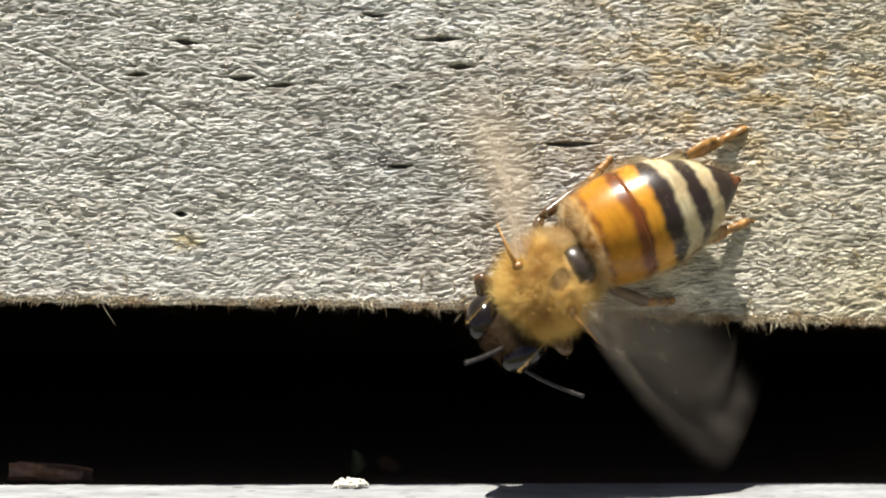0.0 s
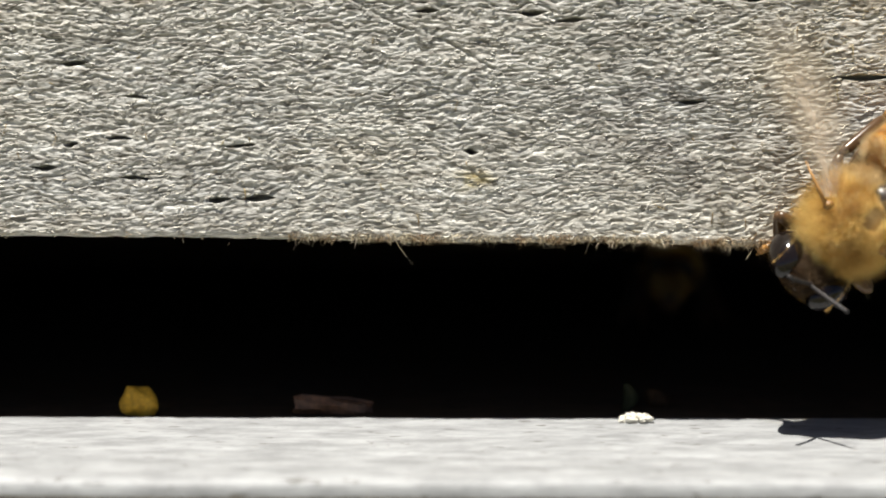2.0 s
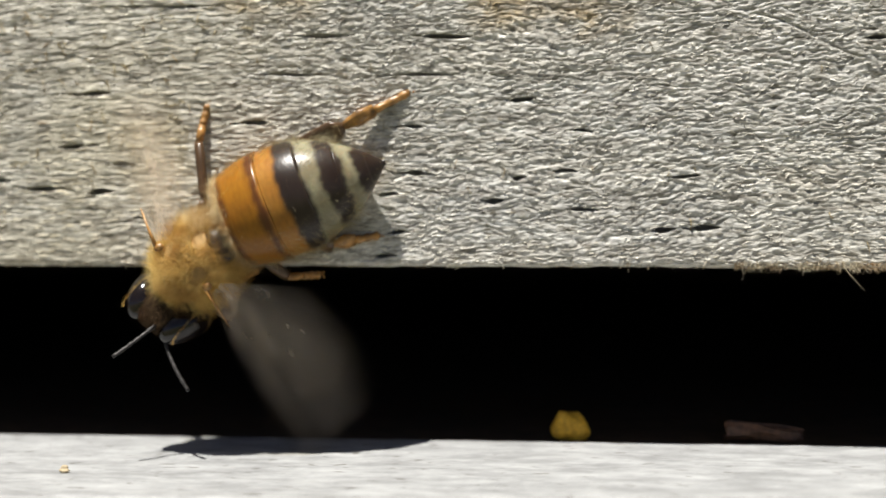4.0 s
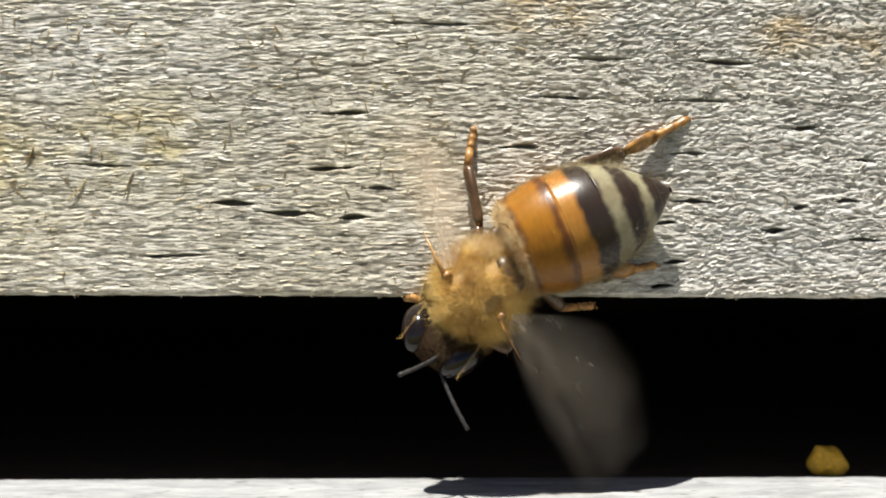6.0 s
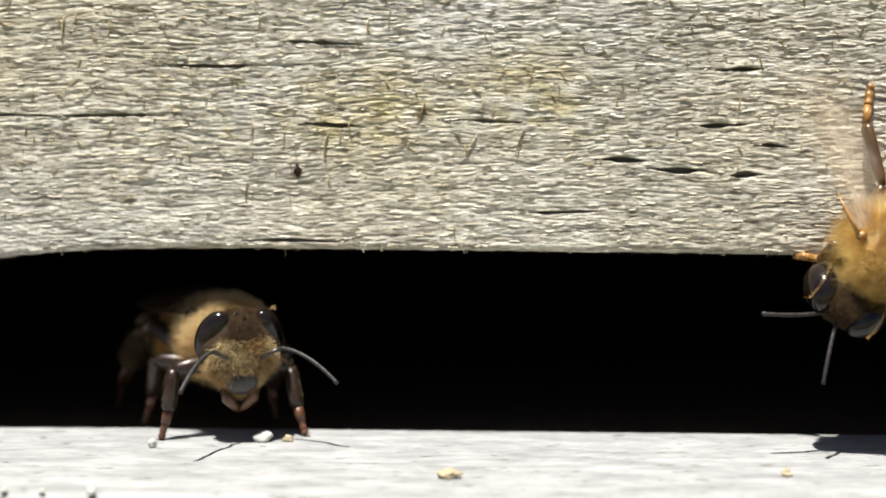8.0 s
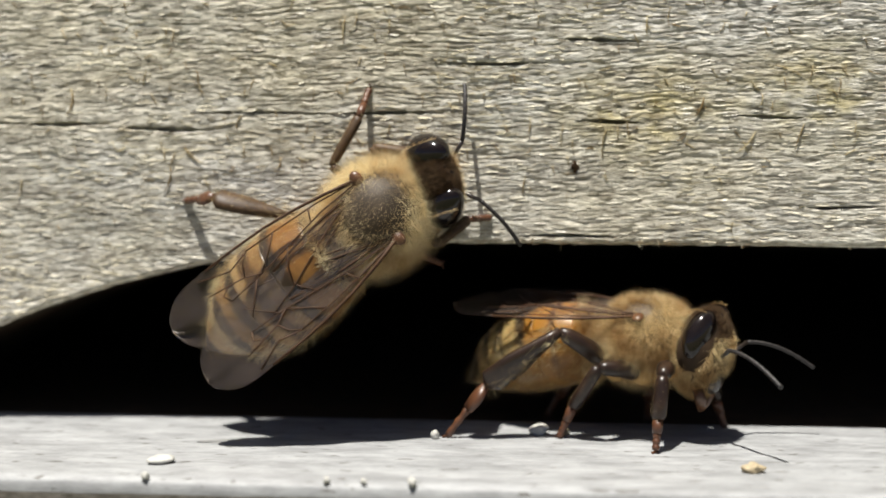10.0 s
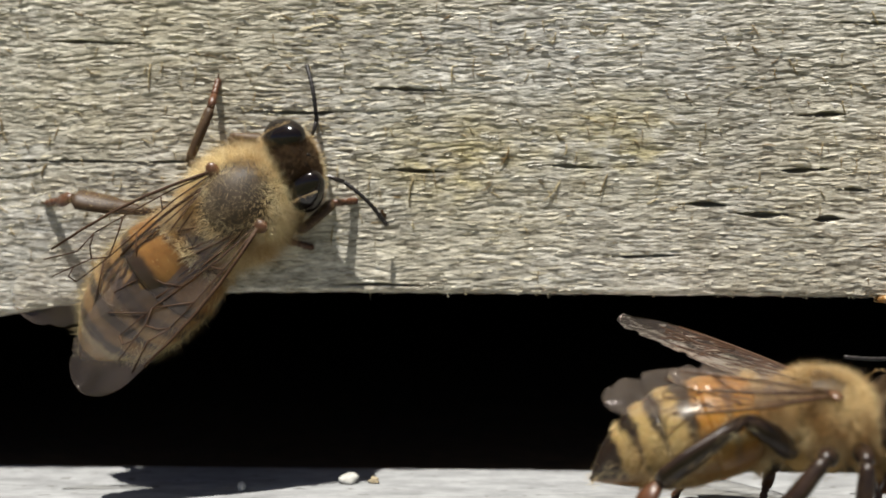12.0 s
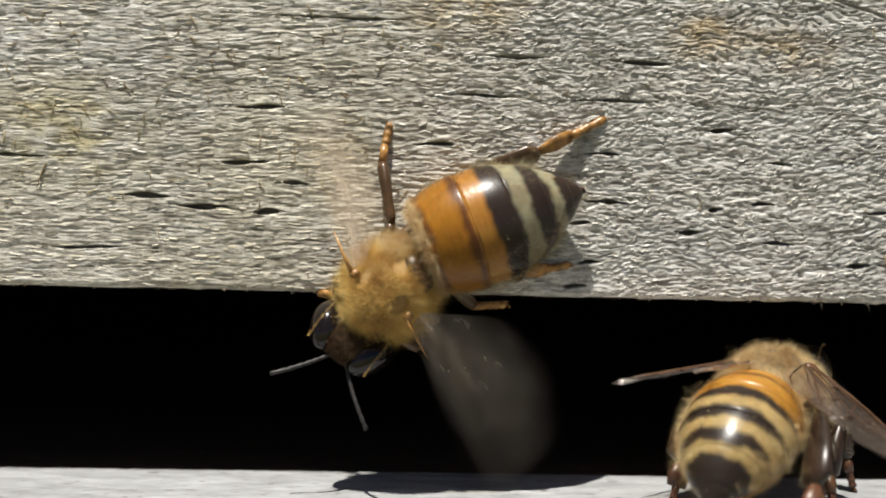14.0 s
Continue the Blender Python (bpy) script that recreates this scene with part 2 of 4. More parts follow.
UMBER = [(0.21, 0.105, 0.03), (0.07, 0.04, 0.018), (0.04, 0.027, 0.017), (0.3, 0.24, 0.14), (0.3, 0.2, 0.09), (0.22, 0.13, 0.05)]
FUR = fur_material("golden fur", (0.64, 0.43, 0.11), (0.96, 0.79, 0.37))
FUR_DARK = fur_material("dark brown fur", (0.045, 0.028, 0.016), (0.2, 0.13, 0.065))
FUR_PALE = fur_material("pale fur", (0.5, 0.41, 0.21), (0.82, 0.72, 0.46))
FUR_GOLD = fur_material("bright golden fur", (0.72, 0.48, 0.12), (1.0, 0.84, 0.4))
FUR_CREAM = fur_material("cream fur", (0.7, 0.56, 0.3), (1.0, 0.9, 0.62))
FUR_WALK = fur_material("brown fur", (0.5, 0.37, 0.17), (0.98, 0.82, 0.5))
DOWN_DULL = fur_material("greyish down", (0.34, 0.29, 0.16), (0.6, 0.54, 0.36))
WING = wing_material("clear brown wing", (0.56, 0.44, 0.36), 0.1)
WING_BLUR = wing_material("wing smeared by fanning", (0.76, 0.65, 0.52), 0.24, "cover")
VEIN = plain("brown wing vein", (0.06, 0.03, 0.015), 0.6, spec=0.2)


# ---------- mesh helpers ----------
def mesh_of(name, verts, faces, mats, slots=None, smooth=True):
    me = bpy.data.meshes.new(name)
    me.from_pydata([tuple(v) for v in verts], [], [tuple(f) for f in faces])
    for m in mats:
        me.materials.append(m)
    if slots is not None:
        me.polygons.foreach_set("material_index", np.asarray(slots, dtype=np.int32))
    if smooth:
        me.polygons.foreach_set("use_smooth", np.ones(len(me.polygons), dtype=bool))
    me.update()
    return me


def part(name, me, parent, label="", at=None):
    ob = new(name, me)
    if parent is not None:
        ob.parent = parent
    if at is not None:
        ob.matrix_basis = at
    if label:
        tagged(ob, label)
    return ob


def thing(name, label, category, group="", kind=""):
    return tagged(new(name), label, category, group, kind)


def loft(rings, closed_ends=True):
    """Rings of equal count (lists of points) to vertices and faces."""
    k = len(rings[0])
    v = [p for r in rings for p in r]
    f = []
    for i in range(len(rings) - 1):
        for j in range(k):
            a, b = i * k + j, i * k + (j + 1) % k
            f.append((a, b, b + k, a + k))
    if closed_ends:
        f.append(tuple(range(k - 1, -1, -1)))
        f.append(tuple((len(rings) - 1) * k + j for j in range(k)))
    return v, f


def tube(points, radii, sides=10):
    """A tapered tube along points; vertices and faces."""
    pts = [Vector(p) for p in points]
    rings = []
    side = None
    for i, p in enumerate(pts):
        d = (pts[min(i + 1, len(pts) - 1)] - pts[max(i - 1, 0)]).normalized()
        if side is None:
            side = d.orthogonal().normalized()
        side = (side - d * side.dot(d)).normalized()
        up = d.cross(side)
        r = radii[i]
        ra, rb = r if isinstance(r, tuple) else (r, r)
        rings.append([p + side * math.cos(a) * ra + up * math.sin(a) * rb for a in (2 * math.pi * j / sides for j in range(sides))])
    return loft(rings)


def joined(pieces):
    v, f = [], []
    for pv, pf in pieces:
        o = len(v)
        v += list(pv)
        f += [tuple(i + o for i in q) for q in pf]
    return v, f


def ball(c, r, us=20, vs=14, shape=None):
    v, f = [], []
    for i in range(vs + 1):
        th = math.pi * i / vs
        for j in range(us):
            ph = 2 * math.pi * j / us
            p = Vector((math.sin(th) * math.cos(ph), math.sin(th) * math.sin(ph), math.cos(th)))
            if shape:
                p = shape(p)
            v.append(Vector((c[0] + p.x * r[0], c[1] + p.y * r[1], c[2] + p.z * r[2])))
    for i in range(vs):
        for j in range(us):
            a, b = i * us + j, i * us + (j + 1) % us
            f.append((a, a + us, b + us, b))
    return v, f


def hairs(points, normals, length, width, bend, seed, fall=(0, 0, 0)):
    """Fine bent hairs: two quads and a tip each, rooted at points."""
    rng = np.random.RandomState(seed)
    P, N = np.asarray(points, float), np.asarray(normals, float)
    k = len(P)
    N = N / np.linalg.norm(N, axis=1, keepdims=True)
    D = N + rng.normal(0, 0.38, (k, 3)) + np.asarray(fall)
    D /= np.linalg.norm(D, axis=1, keepdims=True)
    S = np.cross(D, rng.normal(0, 1, (k, 3)))
    S /= np.linalg.norm(S, axis=1, keepdims=True)
    B = np.cross(D, S)
    L = (np.asarray(length) * rng.uniform(0.55, 1.15, k))[:, None]
    W = width * S
    C = B * (bend * rng.normal(0, 1, k))[:, None] * L
    a0, a1 = P - W, P + W
    m = P + D * L * 0.55 + C * 0.35
    b0, b1 = m - W * 0.7, m + W * 0.7
    tip = P + D * L + C
    V = np.stack([a0, a1, b0, b1, tip], 1).reshape(-1, 3)
    o = 5 * np.arange(k)[:, None]
    quads = (o + np.array([0, 1, 3, 2])).tolist()
    tris = (o + np.array([2, 3, 4])).tolist()
    return V, quads + tris


def lattice(X, Z, sx, sz, seed):
    """Smooth value noise in 0..1 with cells of sx by sz."""
    rng = np.random.RandomState(seed)
    g = rng.rand(512, 512)
    u, v = X / sx + 1000, Z / sz + 1000
    i, j = np.floor(u).astype(int), np.floor(v).astype(int)
    a, b = u - i, v - j
    a, b = a * a * (3 - 2 * a), b * b * (3 - 2 * b)
    q = lambda s, t: g[(i + s) % 512, (j + t) % 512]  # noqa: E731
    return (q(0, 0) * (1 - a) + q(1, 0) * a) * (1 - b) + (q(0, 1) * (1 - a) + q(1, 1) * a) * b


def grid_faces(nx, nz):
    i, j = np.meshgrid(np.arange(nx - 1), np.arange(nz - 1), indexing="ij")
    a = (i * nz + j).ravel()
    return np.stack([a, a + nz, a + nz + 1, a + 1], 1).tolist()


# ---------- the hive front ----------
def edge_z(x):
    """The lower edge of the hive front, in cm: level, then arching down at the end of the slot."""
    d = np.clip(-1.6 - np.asarray(x, float), 0, None)
    level = np.interp(x, [-6, -1.4, 3.2, 4.3, 5.2, 5.7, 6.8, 9], [0.862, 0.862, 0.827, 0.812, 0.811, 0.796, 0.756, 0.7])
    return np.maximum(level - 0.054 * d ** 2.4, -0.02)


# checks in the face: x, z, length (cm)
CRACKS_WEST = [
    (-3.61, 1.399, 0.52), (-3.1, 1.372, 0.5), (-2.6, 1.44, 0.68), (-2.5, 1.977, 0.39), (-2.03, 1.438, 0.47), (-1.55, 1.661, 0.46), (-1.2, 0.878, 0.39),
    (-1.08, 1.758, 0.33), (-1.05, 1.396, 0.28), (-0.33, 1.412, 0.28), (0.0, 1.01, 0.29), (0.5, 1.198, 0.22), (0.69, 1.393, 0.2),
    (0.76, 1.635, 0.2), (0.79, 1.175, 0.14), (0.9, 1.302, 0.14), (0.25, 1.24, 0.22),
]
CRACKS_MIDDLE = [
    (1.09, 2.03, 0.64), (1.52, 1.482, 0.17), (1.74, 1.698, 0.27), (1.88, 1.871, 0.28), (2.15, 0.867, 0.1), (2.17, 1.145, 0.09), (2.21, 0.971, 0.1),
    (2.26, 1.449, 0.14), (2.28, 1.238, 0.18), (2.3, 1.68, 0.34), (2.42, 1.85, 0.26), (2.64, 1.112, 0.11), (2.76, 1.212, 0.06), (2.78, 1.56, 0.11),
    (2.97, 1.237, 0.1), (3.04, 1.065, 0.13), (3.04, 1.415, 0.1),
]
CRACKS_EAST = [
    (3.4, 0.974, 0.1), (3.49, 1.206, 0.12), (3.56, 0.978, 0.15), (4.3, 1.786, 0.1), (4.49, 1.182, 0.06), (4.5, 1.933, 0.12), (4.92, 1.748, 0.12),
    (5.33, 2.065, 0.12), (5.71, 1.838, 0.12), (6.2, 1.506, 0.25), (5.6, 1.96, 0.2), (4.75, 1.78, 0.12), (5.45, 1.4, 0.1),
]


def relief(X, Z):
    """Raised fibres of weathered end-worn wood, in cm towards the viewer (coordinates in cm)."""
    Z = Z - 0.018
    calm = np.clip((X - 1.2) / 1.6, 0, 1)                 # straight grain at one end, tangled at the other
    warp = (lattice(X, Z, 0.7, 0.5, 3) - 0.5) * 0.05 + (lattice(X, Z, 0.16, 0.12, 4) - 0.5) * 0.02
    Zw = Z + warp
    grain = (0.0058 * lattice(X, Zw, 0.052, 0.0098, 5) + 0.004 * lattice(X, Zw, 0.026, 0.0068, 6)
             - 0.011 * np.clip(lattice(X, Zw, 0.075, 0.0088, 8) - 0.62, 0, 1) * 2.6 - 0.006 * np.clip(lattice(X, Z, 0.012, 0.045, 14) - 0.74, 0, 1) * 4)
    # felted wool: short strands that rise a little along x and curl
    curl = (lattice(X, Z, 0.5, 0.3, 23) - 0.5) * 0.09 + (lattice(X, Z, 0.09, 0.06, 24) - 0.5) * 0.035
    Zs = Z - 0.1 * X + curl
    Xs = X + 0.3 * Z
    wool = (0.005 * lattice(Xs, Zs, 0.022, 0.008, 15) + 0.0036 * lattice(Xs, Zs, 0.014, 0.006, 16)
            - 0.01 * np.clip(lattice(Xs, Zs, 0.03, 0.0085, 18) - 0.62, 0, 1) * 2.6)
    amount = 0.75 + 0.5 * lattice(X, Z, 1.6, 0.7, 12)
    h = (grain * 0.44 * np.sqrt(1 - calm) + wool * 0.9 * np.sqrt(calm)) * amount + 0.0025 * lattice(X, Z, 0.3, 0.04, 7) + 0.012 * lattice(X, Z, 3, 1.0, 9)
    for cx, cz, ln in CRACKS_WEST + CRACKS_MIDDLE + CRACKS_EAST:
        ln, dp = ln * 1.12, 0.04 if ln < 0.27 else 0.03
        near = (np.abs(X - cx) < ln) & (np.abs(Z - cz) < 0.09)
        if near.any():
            dx = (X[near] - cx) / (ln / 2)
            dz = Z[near] - cz - 0.004 * np.sin(dx * 2.1 + cx * 9) + 0.012 * (X[near] - cx)
            w = (0.0125 if dp > 0.03 else 0.0098) * np.clip(1 - np.abs(dx) ** 1.5, 0, 1) * (0.35 + 1.2 * lattice(X[near], Z[near], 0.045, 0.5, 10))
            h[near] -= 2.4 * dp * np.clip(1 - (np.abs(dz) / np.maximum(w, 1e-4)) ** 2, 0, 1)
    dz = Z - (1.57 - 0.45 * (X - 4.55)) + 0.012 * np.sin(X * 14)   # the slanting scratch
    h -= 0.02 * np.clip(1 - np.abs(dz) / 0.008, 0, 1) * ((X > 3.2) & (X < 4.6)) * np.clip(1.8 * lattice(X, Z, 0.11, 0.11, 19) - 0.6, 0, 1)
    return h


def hive_front():
    X0, X1, TOP = -5.0, 8.2, 2.45
    nx, nz = 1560, 520
    xs = np.linspace(X0, X1, nx)
    base = edge_z(xs) + 0.006 * (lattice(xs, xs * 0, 0.06, 1, 21) - 0.5) * np.interp(xs, [-6, 3.5, 4.5], [1.0, 1.0, 2.4])
    v = np.linspace(0, 1, nz)
    X = np.repeat(xs[:, None], nz, 1)
    Z = base[:, None] + v[None, :] * (TOP - base[:, None])
    H = relief(X, Z)
    r = 0.03
    d = np.clip(r - (Z - base[:, None]), 0, r)             # the lower arris is worn round
    Y = -H + 0.55 * (r - np.sqrt(np.maximum(r * r - d * d, 0))) + 0.02 * np.clip(d / r, 0, 1) ** 3
    front = np.stack([X, Y, Z], 2).reshape(-1, 3)
    # the underside runs back into the hive
    depth = np.array([0.05, 0.1, 0.25, 0.6, 1.2, 2.0])
    under = np.zeros((nx, len(depth) + 1, 3))
    under[:, :, 0] = xs[:, None]
    under[:, 0, 1], under[:, 0, 2] = Y[:, 0], Z[:, 0]
    under[:, 1:, 1] = depth
    under[:, 1:, 2] = base[:, None] + 0.004 * (lattice(np.repeat(xs[:, None], 6, 1), np.tile(depth, (nx, 1)), 0.05, 0.3, 22) - 0.5) + 0.003
    off = len(front)
    uf = [[a + off, c + off, b + off, e + off] for a, e, b, c in grid_faces(nx, len(depth) + 1)]
    verts = np.concatenate([front, under.reshape(-1, 3)]) * CM
    # From the second strip back, the underside's shade is in its colour.
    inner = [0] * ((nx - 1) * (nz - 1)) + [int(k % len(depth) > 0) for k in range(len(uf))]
    me = mesh_of("hive_front", verts, grid_faces(nx, nz) + uf, [WOOD, WOOD_SHADE], inner)
    ob = new("wall_front", me)
    tagged(ob, "grey weathered wooden hive front with raised fibres and small cracks", "wall", kind="structure")
    return ob


def block(name, lo, hi, mat, label, parent=None):
    (x0, y0, z0), (x1, y1, z1) = lo, hi
    bm = bmesh.new()
    bmesh.ops.create_cube(bm, size=1)
    for q in bm.verts:
        q.co = Vector(((x0 + x1) / 2 + q.co.x * (x1 - x0), (y0 + y1) / 2 + q.co.y * (y1 - y0), (z0 + z1) / 2 + q.co.z * (z1 - z0))) * CM
    bmesh.ops.bevel(bm, geom=bm.edges[:], offset=0.0004, segments=2, affect="EDGES")
    me = bpy.data.meshes.new(name)
    bm.to_mesh(me)
    bm.free()
    me.materials.append(mat)
    return tagged(new(name, me), label, "wall", kind="structure")


def landing_material():
    m, n, l, p = nodes_of("worn white paint")
    patch = noise_tex(n, l, 800, 7, (0.35, 1, 1), 0.78)
    grain = noise_tex(n, l, 2600, 6, (0.16, 1, 1), 0.72)
    speck = noise_tex(n, l, 2300, 2, (0.4, 1, 1), 0.5)
    c = ramp(n, l, patch, [(0.3, (0.168, 0.17, 0.17)), (0.45, (0.237, 0.24, 0.24)), (0.52, (0.282, 0.286, 0.286)), (0.68, (0.362, 0.367, 0.367))])
    c = mixed(n, l, "MULTIPLY", 0.35, c, ramp(n, l, grain, [(0.36, (0.66, 0.66, 0.66)), (0.5, (0.95, 0.95, 0.95)), (0.6, (1.12, 1.12, 1.12))]))
    c = mixed(n, l, "MULTIPLY", 0.8, c, ramp(n, l, speck, [(0.3, (0.3, 0.27, 0.23)), (0.36, (1, 1, 1))]))
    l.new(c, p.inputs["Base Color"])
    p.inputs["Roughness"].default_value = 0.6
    bumped(n, l, p, grain, 0.35, 0.00008)
    return m


PAINT = landing_material()
EDGE_WOOD = weathered_wood("darker board edge wood", (0.1, 0.09, 0.075), (0.24, 0.22, 0.19), (0.9, 0.85, 0.75), 0.5)


def landing_board():
    nx = 700
    xs = np.concatenate([np.linspace(-13, -5.6, 12)[:-1], np.linspace(-5.6, 9, nx), np.linspace(9, 15, 12)[1:]])
    front = -1.0
    # The white ends at y = 0.204, along the front's shadow line.
    ys = np.concatenate([[0.2, front + 0.02, front + 0.006, front, front + 0.006, front + 0.02], np.linspace(front + 0.05, 0.2, 60), [0.204, 0.204]])
    zs = np.concatenate([[-1.2, -1.2, -0.3, -0.06, -0.022, -0.006], np.zeros(61), [-1.2]])
    X = np.repeat(xs[:, None], len(ys), 1)
    Y = np.repeat(ys[None, :], len(xs), 0)
    Z = np.repeat(zs[None, :], len(xs), 0)
    bump = 0.006 * (lattice(X, Y, 0.5, 0.06, 31) - 0.6) + 0.004 * (lattice(X, Y, 0.08, 0.03, 32) - 0.5)
    Z = Z + bump * (Y < 0.203)
    Y = Y + 0.02 * (lattice(X, X * 0, 0.35, 1, 33) - 0.5) * (Y < front + 0.04)
    V = np.stack([X, Y, Z], 2).reshape(-1, 3) * CM
    faces = grid_faces(len(xs), len(ys))
    # 1: the darker wood of the front face and underside.
    bare = [1 if (k % (len(ys) - 1)) < 3 else 0 for k in range(len(faces))]
    me = mesh_of("landing_board", V, faces, [PAINT, EDGE_WOOD], bare)
    return tagged(new("landing_board", me), "worn white painted wooden landing board of the hive", "landing board", kind="structure")


hive_front()
landing_board()
block("wall_upper", (-13, 0.012, 2.43), (15, 2.0, 24), WOOD, "grey weathered wooden hive front above the slot")
block("wall_left", (-13, 0.03, 0.012), (-4.96, 2.0, 2.425), WOOD, "grey weathered wooden hive front beside the slot")
block("wall_right", (8.16, 0.03, 0.69), (15, 2.0, 2.425), WOOD, "grey weathered wooden hive front beside the slot")
# The floor starts at that shadow line; its dark colour holds the shade.
block("floor", (-13, 0.206, -1.2), (15, 12.2, -0.008), WOOD_SHADE, "wooden floor inside the hive, coloured dark for shade")
block("wall_back", (-13, 12.01, -1.3), (15, 13, 24), WOOD_SHADE, "wooden back wall inside the hive, coloured dark for shade")
block("wall_side_west", (-14, 0.05, -1.2), (-13.01, 13, 24), WOOD_SHADE, "wooden side wall of the hive, coloured dark for shade")
block("wall_side_east", (15.01, 0.05, -1.2), (16, 13, 24), WOOD_SHADE, "wooden side wall of the hive, coloured dark for shade")
block("wall_base", (-14, 0.3, -35), (16, 13, -1.33), WOOD, "grey weathered wooden hive stand below the landing board")
block("ceiling", (-14, 0, 24.01), (16, 13, 25), WOOD_SHADE, "wooden lid of the hive, coloured dark for shade")


def ground():
    m, n, l, p = nodes_of("dry grass ground")
    f = noise_tex(n, l, 6, 8)
    l.new(ramp(n, l, f, [(0.3, (0.05, 0.06, 0.025)), (0.7, (0.12, 0.11, 0.06))]), p.inputs["Base Color"])
    p.inputs["Roughness"].default_value = 0.9
    s = 400.0
    me = mesh_of("ground", [(-s, -s, -0.35), (s, -s, -0.35), (s, s, -0.35), (-s, s, -0.35)], [(0, 1, 2, 3)], [m], smooth=False)
    tagged(new("ground", me), "dry grassy ground below the hive", "ground", kind="structure")


ground()


# ---------- bees ----------
def fold(fwd, up):
    f = Vector(fwd).normalized()
    s = Vector(up).cross(f).normalized()
    return f, s, f.cross(s)


def stance(at, fwd, up):
    """The pose of a bee whose thorax is at this place (cm), with its head and back these ways."""
    f, s, u = fold(fwd, up)
    m = Matrix((f, s, u)).transposed().to_4x4()
    m.translation = Vector(at) * CM
    return m


HIPS = {"front": (1.15, 0.75, -1.25), "middle": (0.1, 0.95, -1.45), "hind": (-1.0, 0.9, -1.3)}


def knee(hip, ankle, l1, l2, pole):
    d = ankle - hip
    r = min(max(d.length, 0.3), (l1 + l2) * 0.985)
    a = (l1 * l1 - l2 * l2 + r * r) / (2 * r)
    h = math.sqrt(max(l1 * l1 - a * a, 0))
    n = d.normalized()
    out = (pole - n * pole.dot(n)).normalized()
    return hip + n * a + out * h


def add_leg(bee, which, side, foot, dark, seed, arch, foot_mat, stout, gold=False):
    """A leg from its hip to a foot (body space, mm): femur, tibia and tarsus."""
    hip = Vector(HIPS[which])
    hip.y *= side
    foot = Vector(foot)
    l1, l2, l3 = {"front": (1.7, 1.7, 1.25), "middle": (2.1, 2.2, 1.5), "hind": (2.4, 2.9, 2.1)}[which]
    reach = (foot - hip).length
    grow = max(1.0, reach / ((l1 + l2 + l3 * 0.75) * (0.84 if stout > 1.2 and which == "hind" else 1.0)))
    l1, l2, l3 = l1 * grow, l2 * grow, l3 * grow
    lift = Vector((0.25 if which == "front" else -0.35, side * 0.8, 0.55))
    back = (hip - foot).normalized()
    ankle = foot + (back * 0.75 + Vector((0, 0, 0.35 if arch > 0.3 else 0.08)) + lift * (0.2 if arch > 0.3 else 0.08)).normalized() * l3
    kn = knee(hip, ankle, l1, l2, Vector((-0.9, side * 0.15, -0.4) if which == "hind" and arch < 0.3 else (-0.3, side * 0.8, arch + 0.5) if which == "hind" and stout > 1.2 else (-0.9, side * 0.5, arch) if which == "hind" else (-0.9, side * 0.4, arch) if which == "middle" and arch < 0.3 else (0.2, side, arch)))
    leg = part("leg", mesh_of("coxa", *[[tuple(q * MM for q in p) for p in v] if i == 0 else v for i, v in enumerate(ball((0, 0, 0), (0.5, 0.45, 0.5), 12, 8))], [SKIN]),
               bee, at=Matrix.Translation(hip * MM))
    rel = lambda p: p - hip  # noqa: E731

    def seg(name, pts, radii, mat):
        v, f = tube([rel(p) for p in pts], radii)
        return part(name, mesh_of(name, [p * MM for p in v], f, [mat]), leg)

    mid1 = hip.lerp(kn, 0.5) + Vector((0, 0, 0.08))
    fat = (0.30 if which == "hind" else 0.27) * stout
    seg("femur", [hip, hip.lerp(kn, 0.2), mid1, hip.lerp(kn, 0.88), kn], [0.2, fat * 0.95, fat, fat * 0.8, 0.16], dark)
    wide = (0.5 if which == "hind" else 0.25) * stout
    seg("tibia", [kn, kn.lerp(ankle, 0.15), kn.lerp(ankle, 0.6), kn.lerp(ankle, 0.92), ankle],
        [0.13 * stout, 0.2 * stout, (0.2 * stout, wide), (0.2 * stout, wide * 1.05), 0.16 * stout], dark)
    t1 = ankle.lerp(foot, 0.45)
    pieces = [tube([rel(ankle), rel(ankle.lerp(t1, 0.5)), rel(t1)], [0.15 * stout, (0.15 * stout, wide * 0.7), (0.13 * stout, wide * 0.55)])]
    toe = [rel(t1.lerp(foot, u / 12)) for u in range(12)]
    pieces.append(tube(toe, [(0.125, 0.15, 0.14, 0.115)[u % 4] * (0.7 + 0.3 * stout) * (1.25 if gold else 1) for u in range(12)], 8))
    for s in (-1, 1):
        e = rel(t1.lerp(foot, 0.93))
        d = (foot - t1).normalized()
        o = d.orthogonal().normalized() * s * 0.16
        pieces.append(tube([e, e + d * 0.16 + o, rel(foot) + o * 1.2], [0.07, 0.05, 0.015], 6))
    v, f = joined(pieces)
    part("tarsus", mesh_of("tarsus", [p * MM for p in v], f, [foot_mat]), leg, "reddish brown jointed foot")
    # bristles along the shank
    rng = np.random.RandomState(seed)
    k = 900 if which == "hind" else 260
    u = rng.rand(k)
    line = np.array([list(rel(kn).lerp(rel(ankle), float(t))) for t in u])
    nr = rng.normal(0, 1, (k, 3))
    nr /= np.linalg.norm(nr, axis=1, keepdims=True)
    v, f = hairs(line + nr * (0.3 if which == "hind" else 0.16) * stout, nr, 0.36 if which == "hind" else 0.24, 0.0035, 0.2, seed)
    tagged(part("leg_bristles", mesh_of("leg_bristles", v * MM, f, [FUR_PALE]), leg), kind="stuff")
    return leg


